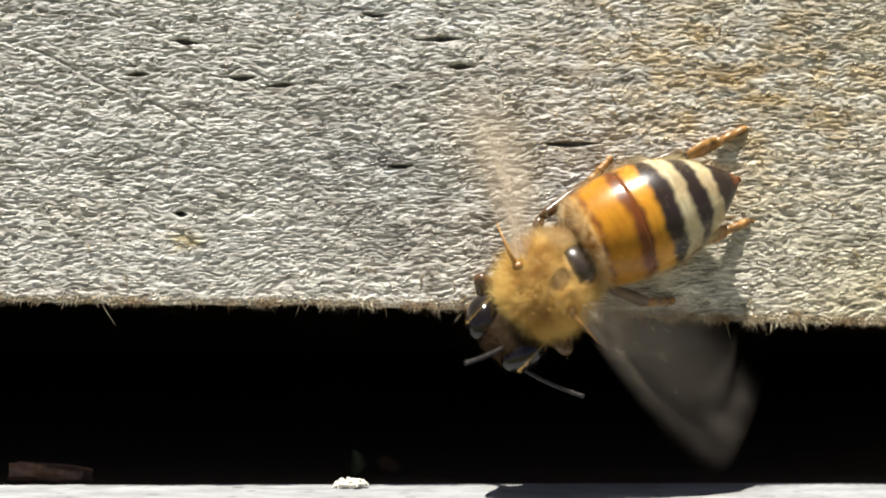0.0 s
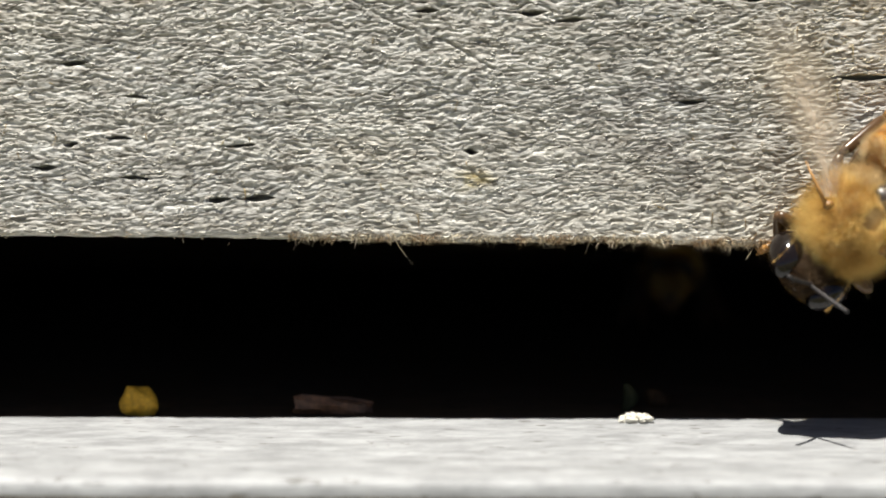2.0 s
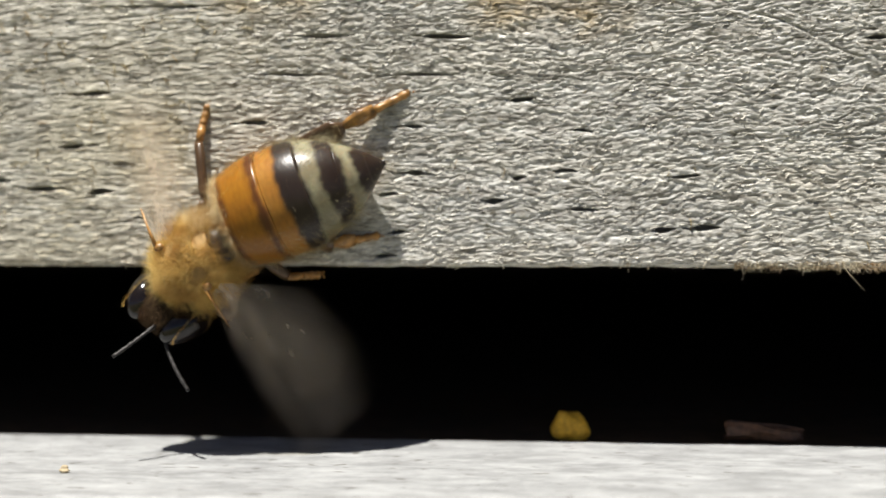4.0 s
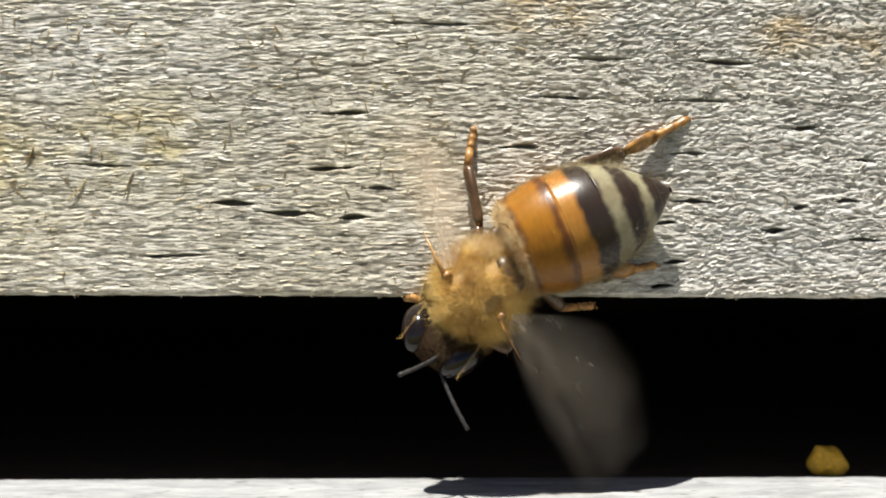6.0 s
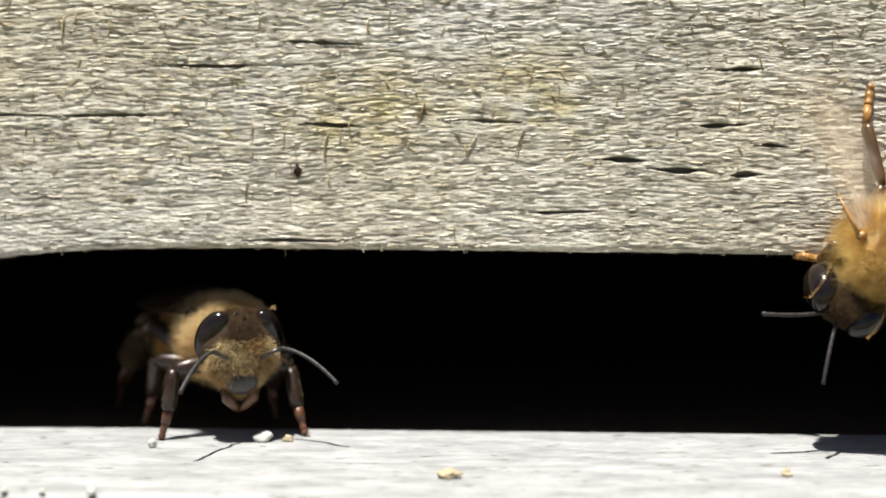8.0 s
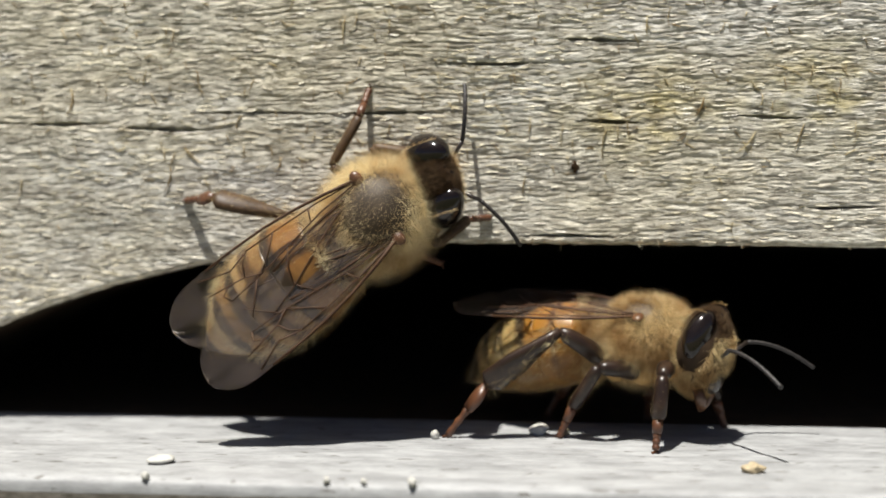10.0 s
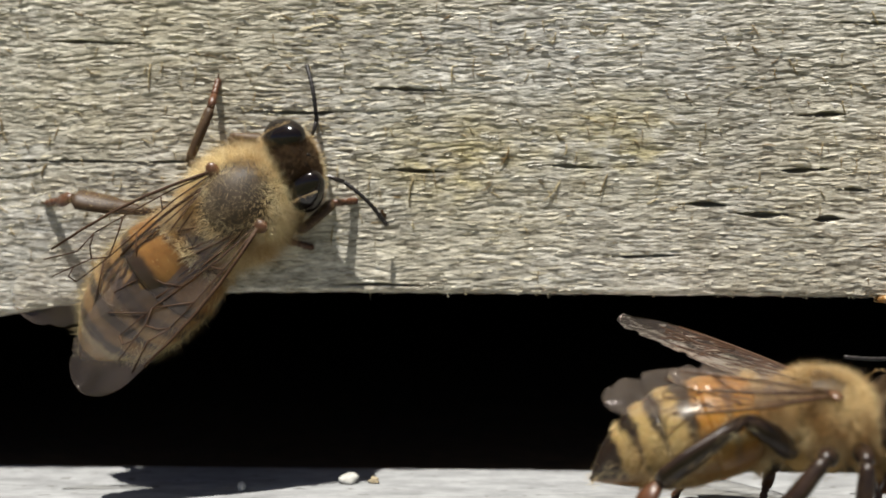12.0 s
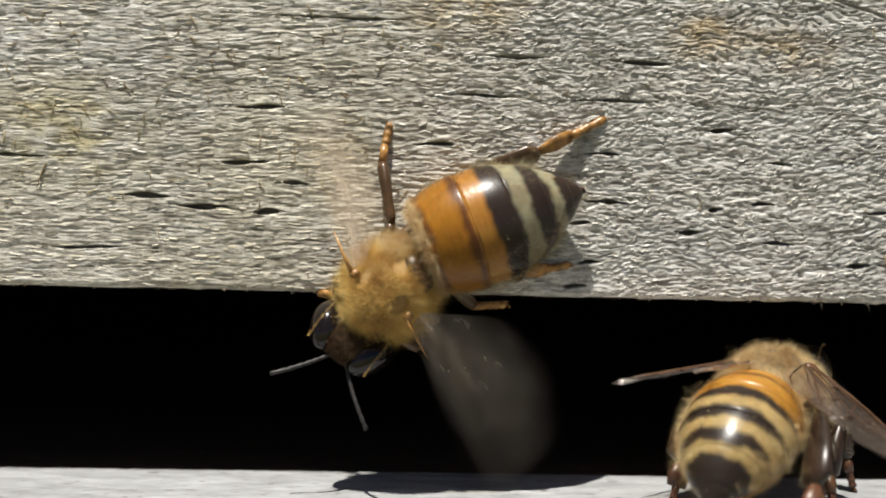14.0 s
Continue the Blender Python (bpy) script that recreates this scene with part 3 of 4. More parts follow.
def wing_edges(u, length, width, hind):
    """Reach, leading and trailing edge of a wing that points along +y, at the share u of its length."""
    if hind:
        peak, apex, swell = 0.52, 0.5, 0.1
    else:
        peak, apex, swell = 0.7, 0.42, 0.1
    lead = swell * width * math.sin(math.pi * min(u, 0.8) / 0.8)
    if u > 0.78:
        v = (u - 0.78) / 0.22
        lead -= (apex * width + lead) * (1 - math.sqrt(max(0, 1 - v * v)))
    if u < peak:
        trail = -width * (0.1 + 0.9 * math.sin(math.pi / 2 * u / peak) ** 1.15)
    else:
        v = (u - peak) / (1 - peak)
        trail = -width * (apex + (1 - apex) * math.sqrt(max(0, 1 - v * v)))
    return u * length, lead, trail


def wing_outline(length, width, n=28, hind=False):
    return [wing_edges(1 - (1 - i / n) ** 1.5, length, width, hind) for i in range(n + 1)]


def wing_mesh(length, width, hind, tilt=0.0, sweep=0.0, torn=0.0, seed=0):
    rng = random.Random(seed)
    rows = wing_outline(length, width, hind=hind)
    v, f = [], []
    k = 9
    for i, (y, a, b) in enumerate(rows):
        if torn and i > len(rows) * 0.55:
            b += torn * rng.uniform(0, 0.55) * (i % 4 > 1) * min(1, (a - b) / width)
        for j in range(k):
            x = a + (b - a) * j / (k - 1)
            z = 0.06 * math.sin(j * 1.9) * (i / len(rows)) + 0.05 * math.sin(y * 1.3 + j)
            p = Vector((x, y, z))
            p.rotate(Euler((tilt, 0, sweep)))
            v.append(p)
    for i in range(len(rows) - 1):
        for j in range(k - 1):
            a = i * k + j
            f.append((a, a + 1, a + k + 1, a + k))
    return v, f


def vein_mesh(length, width, hind):
    def at(u, c):
        y, a, b = wing_edges(u, length, width, hind)
        return Vector((a + (b - a) * c, y, 0.05))

    lines = [[at(u, 0.01) for u in (0, 0.15, 0.3, 0.45, 0.6, 0.75)], [at(0, 0.14), at(0.2, 0.12), at(0.4, 0.13), at(0.56, 0.12)],
             [at(0.0, 0.3), at(0.2, 0.36), at(0.4, 0.42), at(0.55, 0.46), at(0.72, 0.5)], [at(0.02, 0.6), at(0.25, 0.78), at(0.45, 0.86), at(0.6, 0.93)],
             [at(0.42, 0.13), at(0.47, 0.28), at(0.55, 0.46)], [at(0.4, 0.42), at(0.44, 0.62), at(0.46, 0.86)], [at(0.24, 0.12), at(0.26, 0.38)],
             [at(0.56, 0.12), at(0.66, 0.2), at(0.8, 0.06)], [at(0.55, 0.46), at(0.62, 0.36), at(0.7, 0.33), at(0.8, 0.3)],
             [at(0.62, 0.36), at(0.6, 0.22), at(0.56, 0.12)], [at(0.72, 0.5), at(0.74, 0.4), at(0.7, 0.33)], [at(0.58, 0.47), at(0.64, 0.66), at(0.68, 0.8)]]
    if hind:
        lines = lines[:4]
    return [tube(q, [(0.07 if i == 0 else 0.034) * (1 - 0.35 * k / len(q)) for k in range(len(q))], 5) for i, q in enumerate(lines)]


def fan_mesh(length, width, hind, swing):
    """The sheet that a beating wing sweeps, with the share of time it covers each place."""
    rows = wing_outline(length, width, hind=hind)
    ys, lead, trail = (np.array([r[i] for r in rows]) for i in range(3))
    nr, na = 26, 44
    top = radians(34) + swing
    R, A = np.meshgrid(np.linspace(0.04, 1.02, nr) * length, np.linspace(-top, top, na), indexing="ij")
    share = np.zeros_like(R)
    beats = np.sin(np.linspace(-math.pi / 2, math.pi / 2, 25)) * swing
    for b in beats:
        x, y = -R * np.sin(A - b), R * np.cos(A - b)
        share += ((x < np.interp(y, ys, lead)) & (x > np.interp(y, ys, trail)) & (y < length)) / len(beats)
    for _ in range(2):
        share[1:-1, 1:-1] = (share[1:-1, 1:-1] * 2 + share[:-2, 1:-1] + share[2:, 1:-1] + share[1:-1, :-2] + share[1:-1, 2:]) / 6
    share = share * (1.7 - R / length)
    x, y = -R * np.sin(A), R * np.cos(A)
    V = np.stack([x, y, 0.35 * x], 2).reshape(-1, 3)
    keep = [q for q in grid_faces(nr, na) if max(share.ravel()[i] for i in q) > 0.01]
    return V, keep, share.ravel()


def wing_pose(root, side, spread, lift, twist):
    turn = Euler((0, 0, radians(spread) * side)).to_matrix() @ Euler((radians(lift) * side, 0, 0)).to_matrix() @ Euler((0, radians(twist), 0)).to_matrix()
    return Matrix.Translation(Vector(root) * MM) @ turn.to_4x4()


def add_wing(bee, side, root, spread, lift, twist, fanning, torn=0.0, seed=0, reach=1.0):
    """Fore- and hindwing on one root. spread: how far the wing points back from straight out, in degrees."""
    pivot = part("wing", mesh_of("wing_base", [p * MM for p in ball((0, 0, 0), (0.24, 0.18, 0.14) if fanning else (0.34, 0.26, 0.14), 10, 6)[0]], ball((0, 0, 0), (1, 1, 1), 10, 6)[1], [TAWNY if fanning else BROWN]), bee)
    pivot.matrix_basis = wing_pose(root, side, spread, lift, twist)
    flip = lambda vs: [Vector((p.x, p.y * side, p.z)) * MM for p in vs]  # noqa: E731
    for name, ln, wd, hind, off in (("forewing", 9.0 * reach if fanning else 8.1 * reach, 3.2 if fanning else 2.75 * reach, False, 0.0), ("hindwing", 6.4 * reach if fanning else 5.6 * reach, 2.1 if fanning else 1.8 * reach, True, -1.1)):
        if fanning:
            v, f, share = fan_mesh(ln * (0.95 if not hind else 1.05) * (1.0 if side > 0 else 0.82), (2.5 if not hind else 2.0) * (1.0 if side > 0 else 0.68), hind, radians(6 if side > 0 else 4))
            share = share * (0.86 if side > 0 else 0.95)
            back = Matrix.Rotation((0.2 if side > 0 else 0.05) if hind else 0.0, 3, "Z")
            me = mesh_of(name, flip([back @ Vector(q) + Vector((off * 0.25, 0, -0.1 if hind else 0)) for q in v]), f, [WING_BLUR])
            at = me.attributes.new("cover", "FLOAT_COLOR", "POINT")
            at.data.foreach_set("color", np.repeat(share[:, None], 4, 1).ravel().astype(np.float32))
            part(name, me, pivot, "clear wing blurred by fanning")
            if not hind:
                v, f = tube([Vector((0.1, 0.1, 0.05)), Vector((0.15, 0.8, 0.08)), Vector((0.2, 1.9, 0.08))], [0.1, 0.06, 0.02], 6)
                part("wing_vein", mesh_of("wing_vein", flip(v), f, [TAWNY]), pivot)
        else:
            v, f = wing_mesh(ln, wd, hind, 0, 0.22 if hind else 0, torn, seed)
            part(name, mesh_of(name, flip([p + Vector((off * 0.3, 0, -0.06 if hind else 0)) for p in v]), f, [WING]), pivot, "clear brownish veined wing")
            for v, f in vein_mesh(ln, wd, hind):
                v = [Matrix.Rotation(0.22 if hind else 0, 3, "Z") @ p + Vector((off * 0.3, 0, -0.06 if hind else 0)) for p in v]
                part("wing_vein", mesh_of("wing_vein", flip(v), f, [VEIN]), pivot)
    return pivot


# the back's pigment along the abdomen: where each colour starts, and which it is
BANDS = [(0.0, 5), (0.05, 1), (0.075, 0), (0.25, 1), (0.295, 5), (0.4, 2), (0.55, 3), (0.63, 2), (0.76, 3), (0.82, 2)]
BANDS_GOLD = [(0.0, 5), (0.06, 1), (0.085, 0), (0.24, 1), (0.32, 5), (0.4, 2), (0.51, 3), (0.59, 2), (0.7, 3), (0.78, 2), (0.93, 1)]
BANDS_WALKER = [(0.0, 0), (0.16, 1), (0.2, 0), (0.34, 2), (0.43, 3), (0.5, 2), (0.58, 3), (0.64, 2), (0.72, 3), (0.77, 2)]
BANDS_DARK = [(0.0, 1), (0.06, 0), (0.22, 2), (0.31, 5), (0.38, 1), (0.46, 4), (0.52, 2), (0.6, 5), (0.68, 2), (0.76, 3), (0.81, 4), (0.9, 2)]
PLATES = [(0.0, 0.31), (0.3, 0.54), (0.53, 0.74), (0.73, 0.9), (0.89, 1.0)]


def add_abdomen(bee, length, girth, bend, bands, palette, seed, yaw=0, down=None):
    rng = random.Random(seed)
    ph = [rng.uniform(0, 6.3) for _ in range(40)]
    origin = Vector((-2.10, 0, -0.15))
    turn = radians(bend) if abs(bend) > 0.1 else 1e-4

    def spine(s):
        a = turn * s
        return origin + Vector((-math.sin(a) / turn, 0, (math.cos(a) - 1) / turn)) * length, a

    def radius(s):
        if s < 0.3:
            return (0.82 + 0.18 * math.sin(math.pi / 2 * s / 0.3)) * min(1, 0.68 + 0.32 * math.sqrt(s / 0.05))
        if s < 0.4:
            return 1.0
        u = (s - 0.4) / 0.6
        return max(0.06, max(0, 1 - u ** 1.8) ** 0.9)

    def pigment(s, q):
        """The colour at a place along the back and round the body, with ragged soft edges."""
        under = -math.sin(q)
        out = Vector(palette[bands[0][1]])
        for i, (at, c) in enumerate(bands[1:]):
            wave = 0.011 * math.sin(5 * q + ph[i]) + 0.008 * math.sin(11 * q + ph[i + 10]) + 0.006 * math.sin(23 * q + ph[i + 20])
            lean = 0.03 * (1 - math.sin(q)) * (1 if c == 2 else -1 if bands[i][1] == 2 else 0)
            k = min(1, max(0, (s - (at + 0.6 * wave + lean)) / 0.036 + 0.5))
            out = out.lerp(Vector(palette[c]), k * k * (3 - 2 * k))
        k = min(1, max(0, (under - 0.1) / 0.4))
        return out.lerp(Vector(palette[4]), 0.8 * k)

    abdomen = None
    k, count = 72, 22
    for b, (s0, s1) in enumerate(PLATES):
        rings, tone = [], []
        for i in range(count + 1):
            u = i / count
            s = s0 + (s1 - s0) * u
            c, a = spine(s)
            r = girth * radius(s) * (0.985 + 0.03 * u) * (0.93 if i == count else 1)
            az = Vector((-math.sin(a), 0, math.cos(a)))
            rings.append([c + Vector((0, 1, 0)) * math.cos(q) * r * 1.03 + az * math.sin(q) * r * (0.93 if math.sin(q) > 0 else 0.86)
                          for q in (2 * math.pi * j / k for j in range(k))])
            tone += [(*pigment(s, 2 * math.pi * j / k), 1.0) for j in range(k)]
        v, f = loft(rings)
        me = mesh_of("tergite", [p * MM for p in v], f, [BANDED])
        at = me.attributes.new("pigment", "FLOAT_COLOR", "POINT")
        at.data.foreach_set("color", np.array(tone, dtype=np.float32).ravel())
        if abdomen is None:
            about = Matrix.Translation(origin * MM)
            abdomen = part("abdomen", me, bee, "amber and black banded abdomen", about @ Matrix.Rotation(radians(yaw), 4, "Z") @ about.inverted())
        else:
            part("tergite", me, abdomen)
    # down: a thick fringe at the waist, felt on the pale bands, a thin fringe along the flanks and below
    hp, hn, hl = [], [], []
    pale = [(a, bands[i + 1][0] if i + 1 < len(bands) else 1.0) for i, (a, c) in enumerate(bands) if c == 3]
    for _ in range(22000):
        s, q = rng.random(), rng.uniform(0, 2 * math.pi)
        side = abs(math.cos(q)) ** 3
        felt = any(a < s < e for a, e in pale)
        if s < 0.05:
            want, ln = 0.4, 0.5
        elif felt:
            want, ln = 0.9, 0.2
        elif math.sin(q) < -0.1:
            want, ln = 0.35, 0.3
        else:
            want, ln = 0.03 + 0.8 * side, 0.17 + 0.4 * side
        if rng.random() > want * (0.1 if s > 0.78 else 1):
            continue
        c, a = spine(s)
        r = girth * radius(s) * 0.99
        az = Vector((-math.sin(a), 0, math.cos(a)))
        d = Vector((0, 1, 0)) * math.cos(q) * 1.03 + az * math.sin(q) * (0.93 if math.sin(q) > 0 else 0.86)
        hp.append(c + d * r)
        hn.append(d.normalized() * (0.9 if s < 0.05 else 0.6) + Vector((-math.cos(a), 0, -math.sin(a))))
        hl.append(ln)
    cp, cn = [], []
    for _ in range(5000):
        q, u = rng.uniform(0, 2 * math.pi), rng.uniform(0, 0.05)
        c, a = spine(u)
        d = Vector((0, math.cos(q), math.sin(q)))
        cp.append(c + d * girth * radius(u) * 0.93)
        cn.append(d * 1.2 + Vector((0.7 - 14 * u, 0, 0)))
    v, f = hairs(cp, cn, 0.52, 0.0045, 0.3, seed + 3)
    tagged(part("waist_fringe", mesh_of("waist_fringe", v * MM, f, [FUR_CREAM]), abdomen, "pale fringe of hair"), kind="stuff")
    v, f = hairs(hp, hn, np.array(hl), 0.004, 0.25, seed)
    tagged(part("abdomen_hair", mesh_of("abdomen_hair", v * MM, f, [down or FUR_PALE]), abdomen), kind="stuff")
    return abdomen


def sphere_points(k, seed, keep):
    rng = np.random.RandomState(seed)
    out = []
    while len(out) < k:
        p = rng.normal(0, 1, (k, 3))
        p /= np.linalg.norm(p, axis=1, keepdims=True)
        out += [q for q in p if keep(q)]
    return np.array(out[:k])


def add_thorax(bee, fur, bald, seed, yaw, worn_at, bare):
    R = np.array([1.95, 1.72, 1.6]) * (1.08 if bald else 1.0)
    v, f = ball((0, 0, 0), R * 0.93, 32, 22)
    thorax = part("thorax", mesh_of("thorax", [p * MM for p in v], f, [SKIN if not bald and not worn_at else HAZE]), bee, "furry golden brown thorax")

    # the bare plate turns a little with the abdomen
    ca, sa = math.cos(radians(0.75 * yaw)), math.sin(radians(0.75 * yaw))

    def keep(q):
        if bald:
            d = math.hypot(q[0] - 0.12, q[1])
            return not (q[2] > 0.2 and d < 0.84 and (q[0] * 371.7 + q[1] * 91.3) % 1 > 0.4 + 0.6 * (d / 0.84) ** 5)
        return not (bare and q[2] > 0.1 and q[0] * ca + q[1] * sa < -0.44 and abs(q[1] * ca - q[0] * sa) < 0.41)

    q = sphere_points(42000, seed, keep)
    worn = np.sin(q[:, 0] * 4.1 + seed) * np.sin(q[:, 1] * 5.3 + 2 * seed) * np.sin(q[:, 2] * 3.7 + 1)
    q = q[worn < (2 if bald else 0.42)]
    tall = (0.46 if not bald else 0.5) + 0.46 * np.clip(0.75 - q[:, 2], 0, 1)
    if bald:
        tall = tall * np.where(q[:, 2] > 0.2, np.clip((np.hypot(q[:, 0] - 0.12, q[:, 1]) / 0.84) ** 3, 0.12, 1), 1)
    if worn_at:                                           # rubbed nearly bare on the flank
        tall = tall * np.interp(np.linalg.norm(q * [1, 1, 1.2] - np.array(worn_at) * [1, 1, 1.2], axis=1), [0.28, 0.46], [0.16, 1.0])
    v, f = hairs(q * R * 0.93, q / R, tall, 0.0042, 0.42, seed, (-0.3, 0, 0))
    tagged(part("thorax_fur", mesh_of("thorax_fur", v * MM, f, [fur]), thorax), kind="stuff")
    v, f = ball((-1.25, 0, 0.7 if bare else 0.6), (0.74, 0.9, 0.62), 24, 14)
    part("scutellum", mesh_of("scutellum", [p * MM for p in v], f, [PLATE]), thorax, "shiny dark plate at the back of the thorax",
         Matrix.Rotation(radians(0.75 * yaw), 4, "Z"))
    q = sphere_points(9000, seed + 9, lambda q: q[0] < -0.5 and (abs(q[1] * ca - q[0] * sa) > 0.5 or q[2] < 0.3))
    v, f = hairs(q * R * np.array([1.0, 1.02, 1.0]) * 0.93, q + np.array([-0.7, 0, 0]), 0.85, 0.004, 0.4, seed + 9)
    tagged(part("collar_fur", mesh_of("collar_fur", v * MM, f, [FUR_CREAM]), thorax), kind="stuff")
    v, f = ball((-1.9, 0, -0.2), (0.6, 0.55, 0.6), 16, 10)
    part("waist", mesh_of("waist", [p * MM for p in v], f, [BLACK]), thorax)
    return thorax


def add_antenna(head, side, out, fore, down, elbow):
    """A jointed feeler from the face: scape, then flagellum. Directions in the head's space."""
    root = Vector((0.72, 0.3 * side, -0.15))
    d1 = Vector((0.75, 0.75 * side, elbow)).normalized()
    j = d1 * 1.35
    d2 = Vector((fore, out * side, down)).normalized()
    v, f = tube([Vector((0, 0, 0)), d1 * 0.2, j * 0.6, j], [0.12, 0.08, 0.08, 0.09], 8)
    ant = part("antenna", mesh_of("scape", [p * MM for p in v], f, [BLACK]), head, at=Matrix.Translation(root * MM))
    pts, radii = [], []
    for k in range(30):
        pts.append(j + d2 * (0.084 * k) + Vector((0, 0, -0.0014 * k * k)))
        radii.append((0.07, 0.088, 0.084)[k % 3])
    v, f = tube(pts, radii + [], 8)
    part("flagellum", mesh_of("flagellum", [p * MM for p in v], f, [FEELER]), ant)
    return ant, pts[-1]


def add_head(bee, fur, pitch, yaw, antennae, seed, eye):
    """The head hangs from the neck: its face looks along +x, its crown along +z."""
    def heart(p):
        w = 1.0 + 0.16 * p.z if p.z < 0.3 else 1.05 - 0.12 * (p.z - 0.3)
        return Vector((p.x * (1 - 0.12 * p.z), p.y * w * (1 if p.z > -0.2 else 1 + 0.55 * (p.z + 0.2)), p.z))

    size = np.array([1.0, 1.66, 1.75])
    m = Matrix.Translation(Vector((1.85, 0, 0.0)) * MM) @ Euler((0, radians(pitch), radians(yaw))).to_matrix().to_4x4() @ Matrix.Translation(Vector((0.75, 0, -0.55)) * MM) @ Matrix.Scale(1.03, 4)
    v, f = ball((0, 0, 0), size, 32, 24, heart)
    head = part("head", mesh_of("head", [p * MM for p in v], f, [SKIN_HEAD]), bee, "dark furred head", at=m)
    feelers = []
    for s in (1, -1):
        v, f = ball((0, 0, 0), (0.72 * eye ** 2, 0.64, 1.1 * (0.6 + 0.4 * eye)), 26, 20, lambda p: Vector((p.x + 0.22 * p.z * p.z, p.y, p.z)))
        e = Matrix.Translation(Vector((-0.04, 1.08 * s, 0.8)) * MM) @ Euler((radians(22 * s), 0, radians(12 * s))).to_matrix().to_4x4()
        part("compound_eye", mesh_of("compound_eye", [p * MM for p in v], f, [EYE]), head, "glossy black compound eye", at=e)
        v, f = tube([Vector((0.35, 0.55 * s, -1.35)), Vector((0.55, 0.5 * s, -1.75)), Vector((0.55, 0.18 * s, -2.1)), Vector((0.47, 0.02 * s, -2.3))],
                    [(0.2, 0.3), (0.22, 0.28), (0.16, 0.2), 0.06], 10)
        part("mandible", mesh_of("mandible", [p * MM for p in v], f, [BROWN]), head, "reddish brown jaw")
        feelers.append(add_antenna(head, s, *antennae[0 if s > 0 else 1]))
    v, f = ball((0.72, 0, -0.95), (0.36, 0.66, 0.55), 18, 12)
    part("clypeus", mesh_of("clypeus", [p * MM for p in v], f, [BLACK]), head)
    for q in ((0.35, 0, 1.55), (0.15, 0.28, 1.62), (0.15, -0.28, 1.62)):
        v, f = ball(q, (0.13, 0.13, 0.13), 10, 8)
        part("ocellus", mesh_of("ocellus", [p * MM for p in v], f, [EYE]), head)

    def off_eye(q):
        """Outside the eyes' ovals and the bare plate over the jaws."""
        oval = ((q[0] + 0.04) / 0.72) ** 2 + ((q[2] - 0.45) / 0.78) ** 2 < 1 and abs(q[1]) > 0.4
        return not oval and not (q[0] > 0.6 and -0.85 < q[2] < -0.3 and abs(q[1]) < 0.36)

    q = sphere_points(13000, seed + 5, lambda q: off_eye(q) and q[2] < 0.5)
    p = np.array([list(heart(Vector(k))) for k in q]) * size * 0.99
    v, f = hairs(p, q, 0.3, 0.0055, 0.6, seed + 6, (0, 0, -0.35))
    qc = sphere_points(5000, seed + 8, lambda q: off_eye(q) and q[2] > 0.4 and abs(q[1]) < 0.66)
    pc = np.array([list(heart(Vector(k))) for k in qc]) * size * 0.99
    cv, cf = hairs(pc, qc, 0.2, 0.0055, 0.8, seed + 8)
    tagged(part("crown_fur", mesh_of("crown_fur", cv * MM, cf, [FUR_DARK]), head), kind="stuff")
    # a pale fringe rims the back of each eye
    rng = np.random.RandomState(seed + 7)
    w = rng.uniform(0.4 * math.pi, 1.6 * math.pi, 600)
    sg = np.where(rng.rand(600) < 0.5, 1.0, -1.0)
    rp = np.stack([-0.1 + 0.7 * np.cos(w), 1.3 * sg, 0.62 + 1.16 * np.sin(w)], 1)
    rv, rf = hairs(rp, np.stack([np.cos(w) * 0.4, 1.3 * sg, np.sin(w)], 1), 0.15, 0.004, 0.6, seed + 7)
    f = f + [tuple(i + len(v) for i in k) for k in rf]
    v = np.concatenate([v, rv])
    tagged(part("head_fur", mesh_of("head_fur", v * MM, f, [fur]), head), kind="stuff")
    return head, feelers


def honeybee(label, m, feet, wings, fur=None, bald=False, bend=18, head=(35, 0), antennae=((0.6, 0.8, -0.4, 0.3), (0.6, 0.8, -0.4, 0.3)),
             yaw=0, reach=1.0, down=None, eye=1.0, length=7.0, girth=2.08, bands=BANDS, palette=AMBER, seed=1, legs_dark=None, worn_at=None, bare=False, stout=1.0, arch=0.9, size=1.0, foot_mat=None):
    """feet: six places in the world (cm), in the order front, middle, hind, left before right."""
    bee = thing("honeybee", label, "bee", "honeybees at the hive entrance")
    bee.matrix_basis = m @ Matrix.Scale(size, 4)
    back = (m @ Matrix.Scale(size, 4)).inverted()
    add_thorax(bee, fur or FUR, bald, seed, yaw, worn_at, bare)
    hd, feelers = add_head(bee, fur or FUR, head[0], head[1], antennae, seed, eye)
    add_abdomen(bee, length, girth, bend, bands, palette, seed, yaw, down)
    legs, ws = [], []
    for i, ft in enumerate(feet):
        legs.append(add_leg(bee, ("front", "middle", "hind")[i // 2], 1 if i % 2 == 0 else -1, back @ (Vector(ft) * CM) / MM, legs_dark or LEG, seed * 10 + i, arch, foot_mat or RED, stout, foot_mat is not None))
    for s, w in zip((1, -1), wings):
        ws.append(add_wing(bee, s, (0.35, 1.35 * s, 1.15), *w, seed=seed * 3 + s, reach=reach))
    return {"bee": bee, "legs": legs, "wings": ws, "head": hd, "antennae": [f[0] for f in feelers], "tips": [f[1] for f in feelers]}


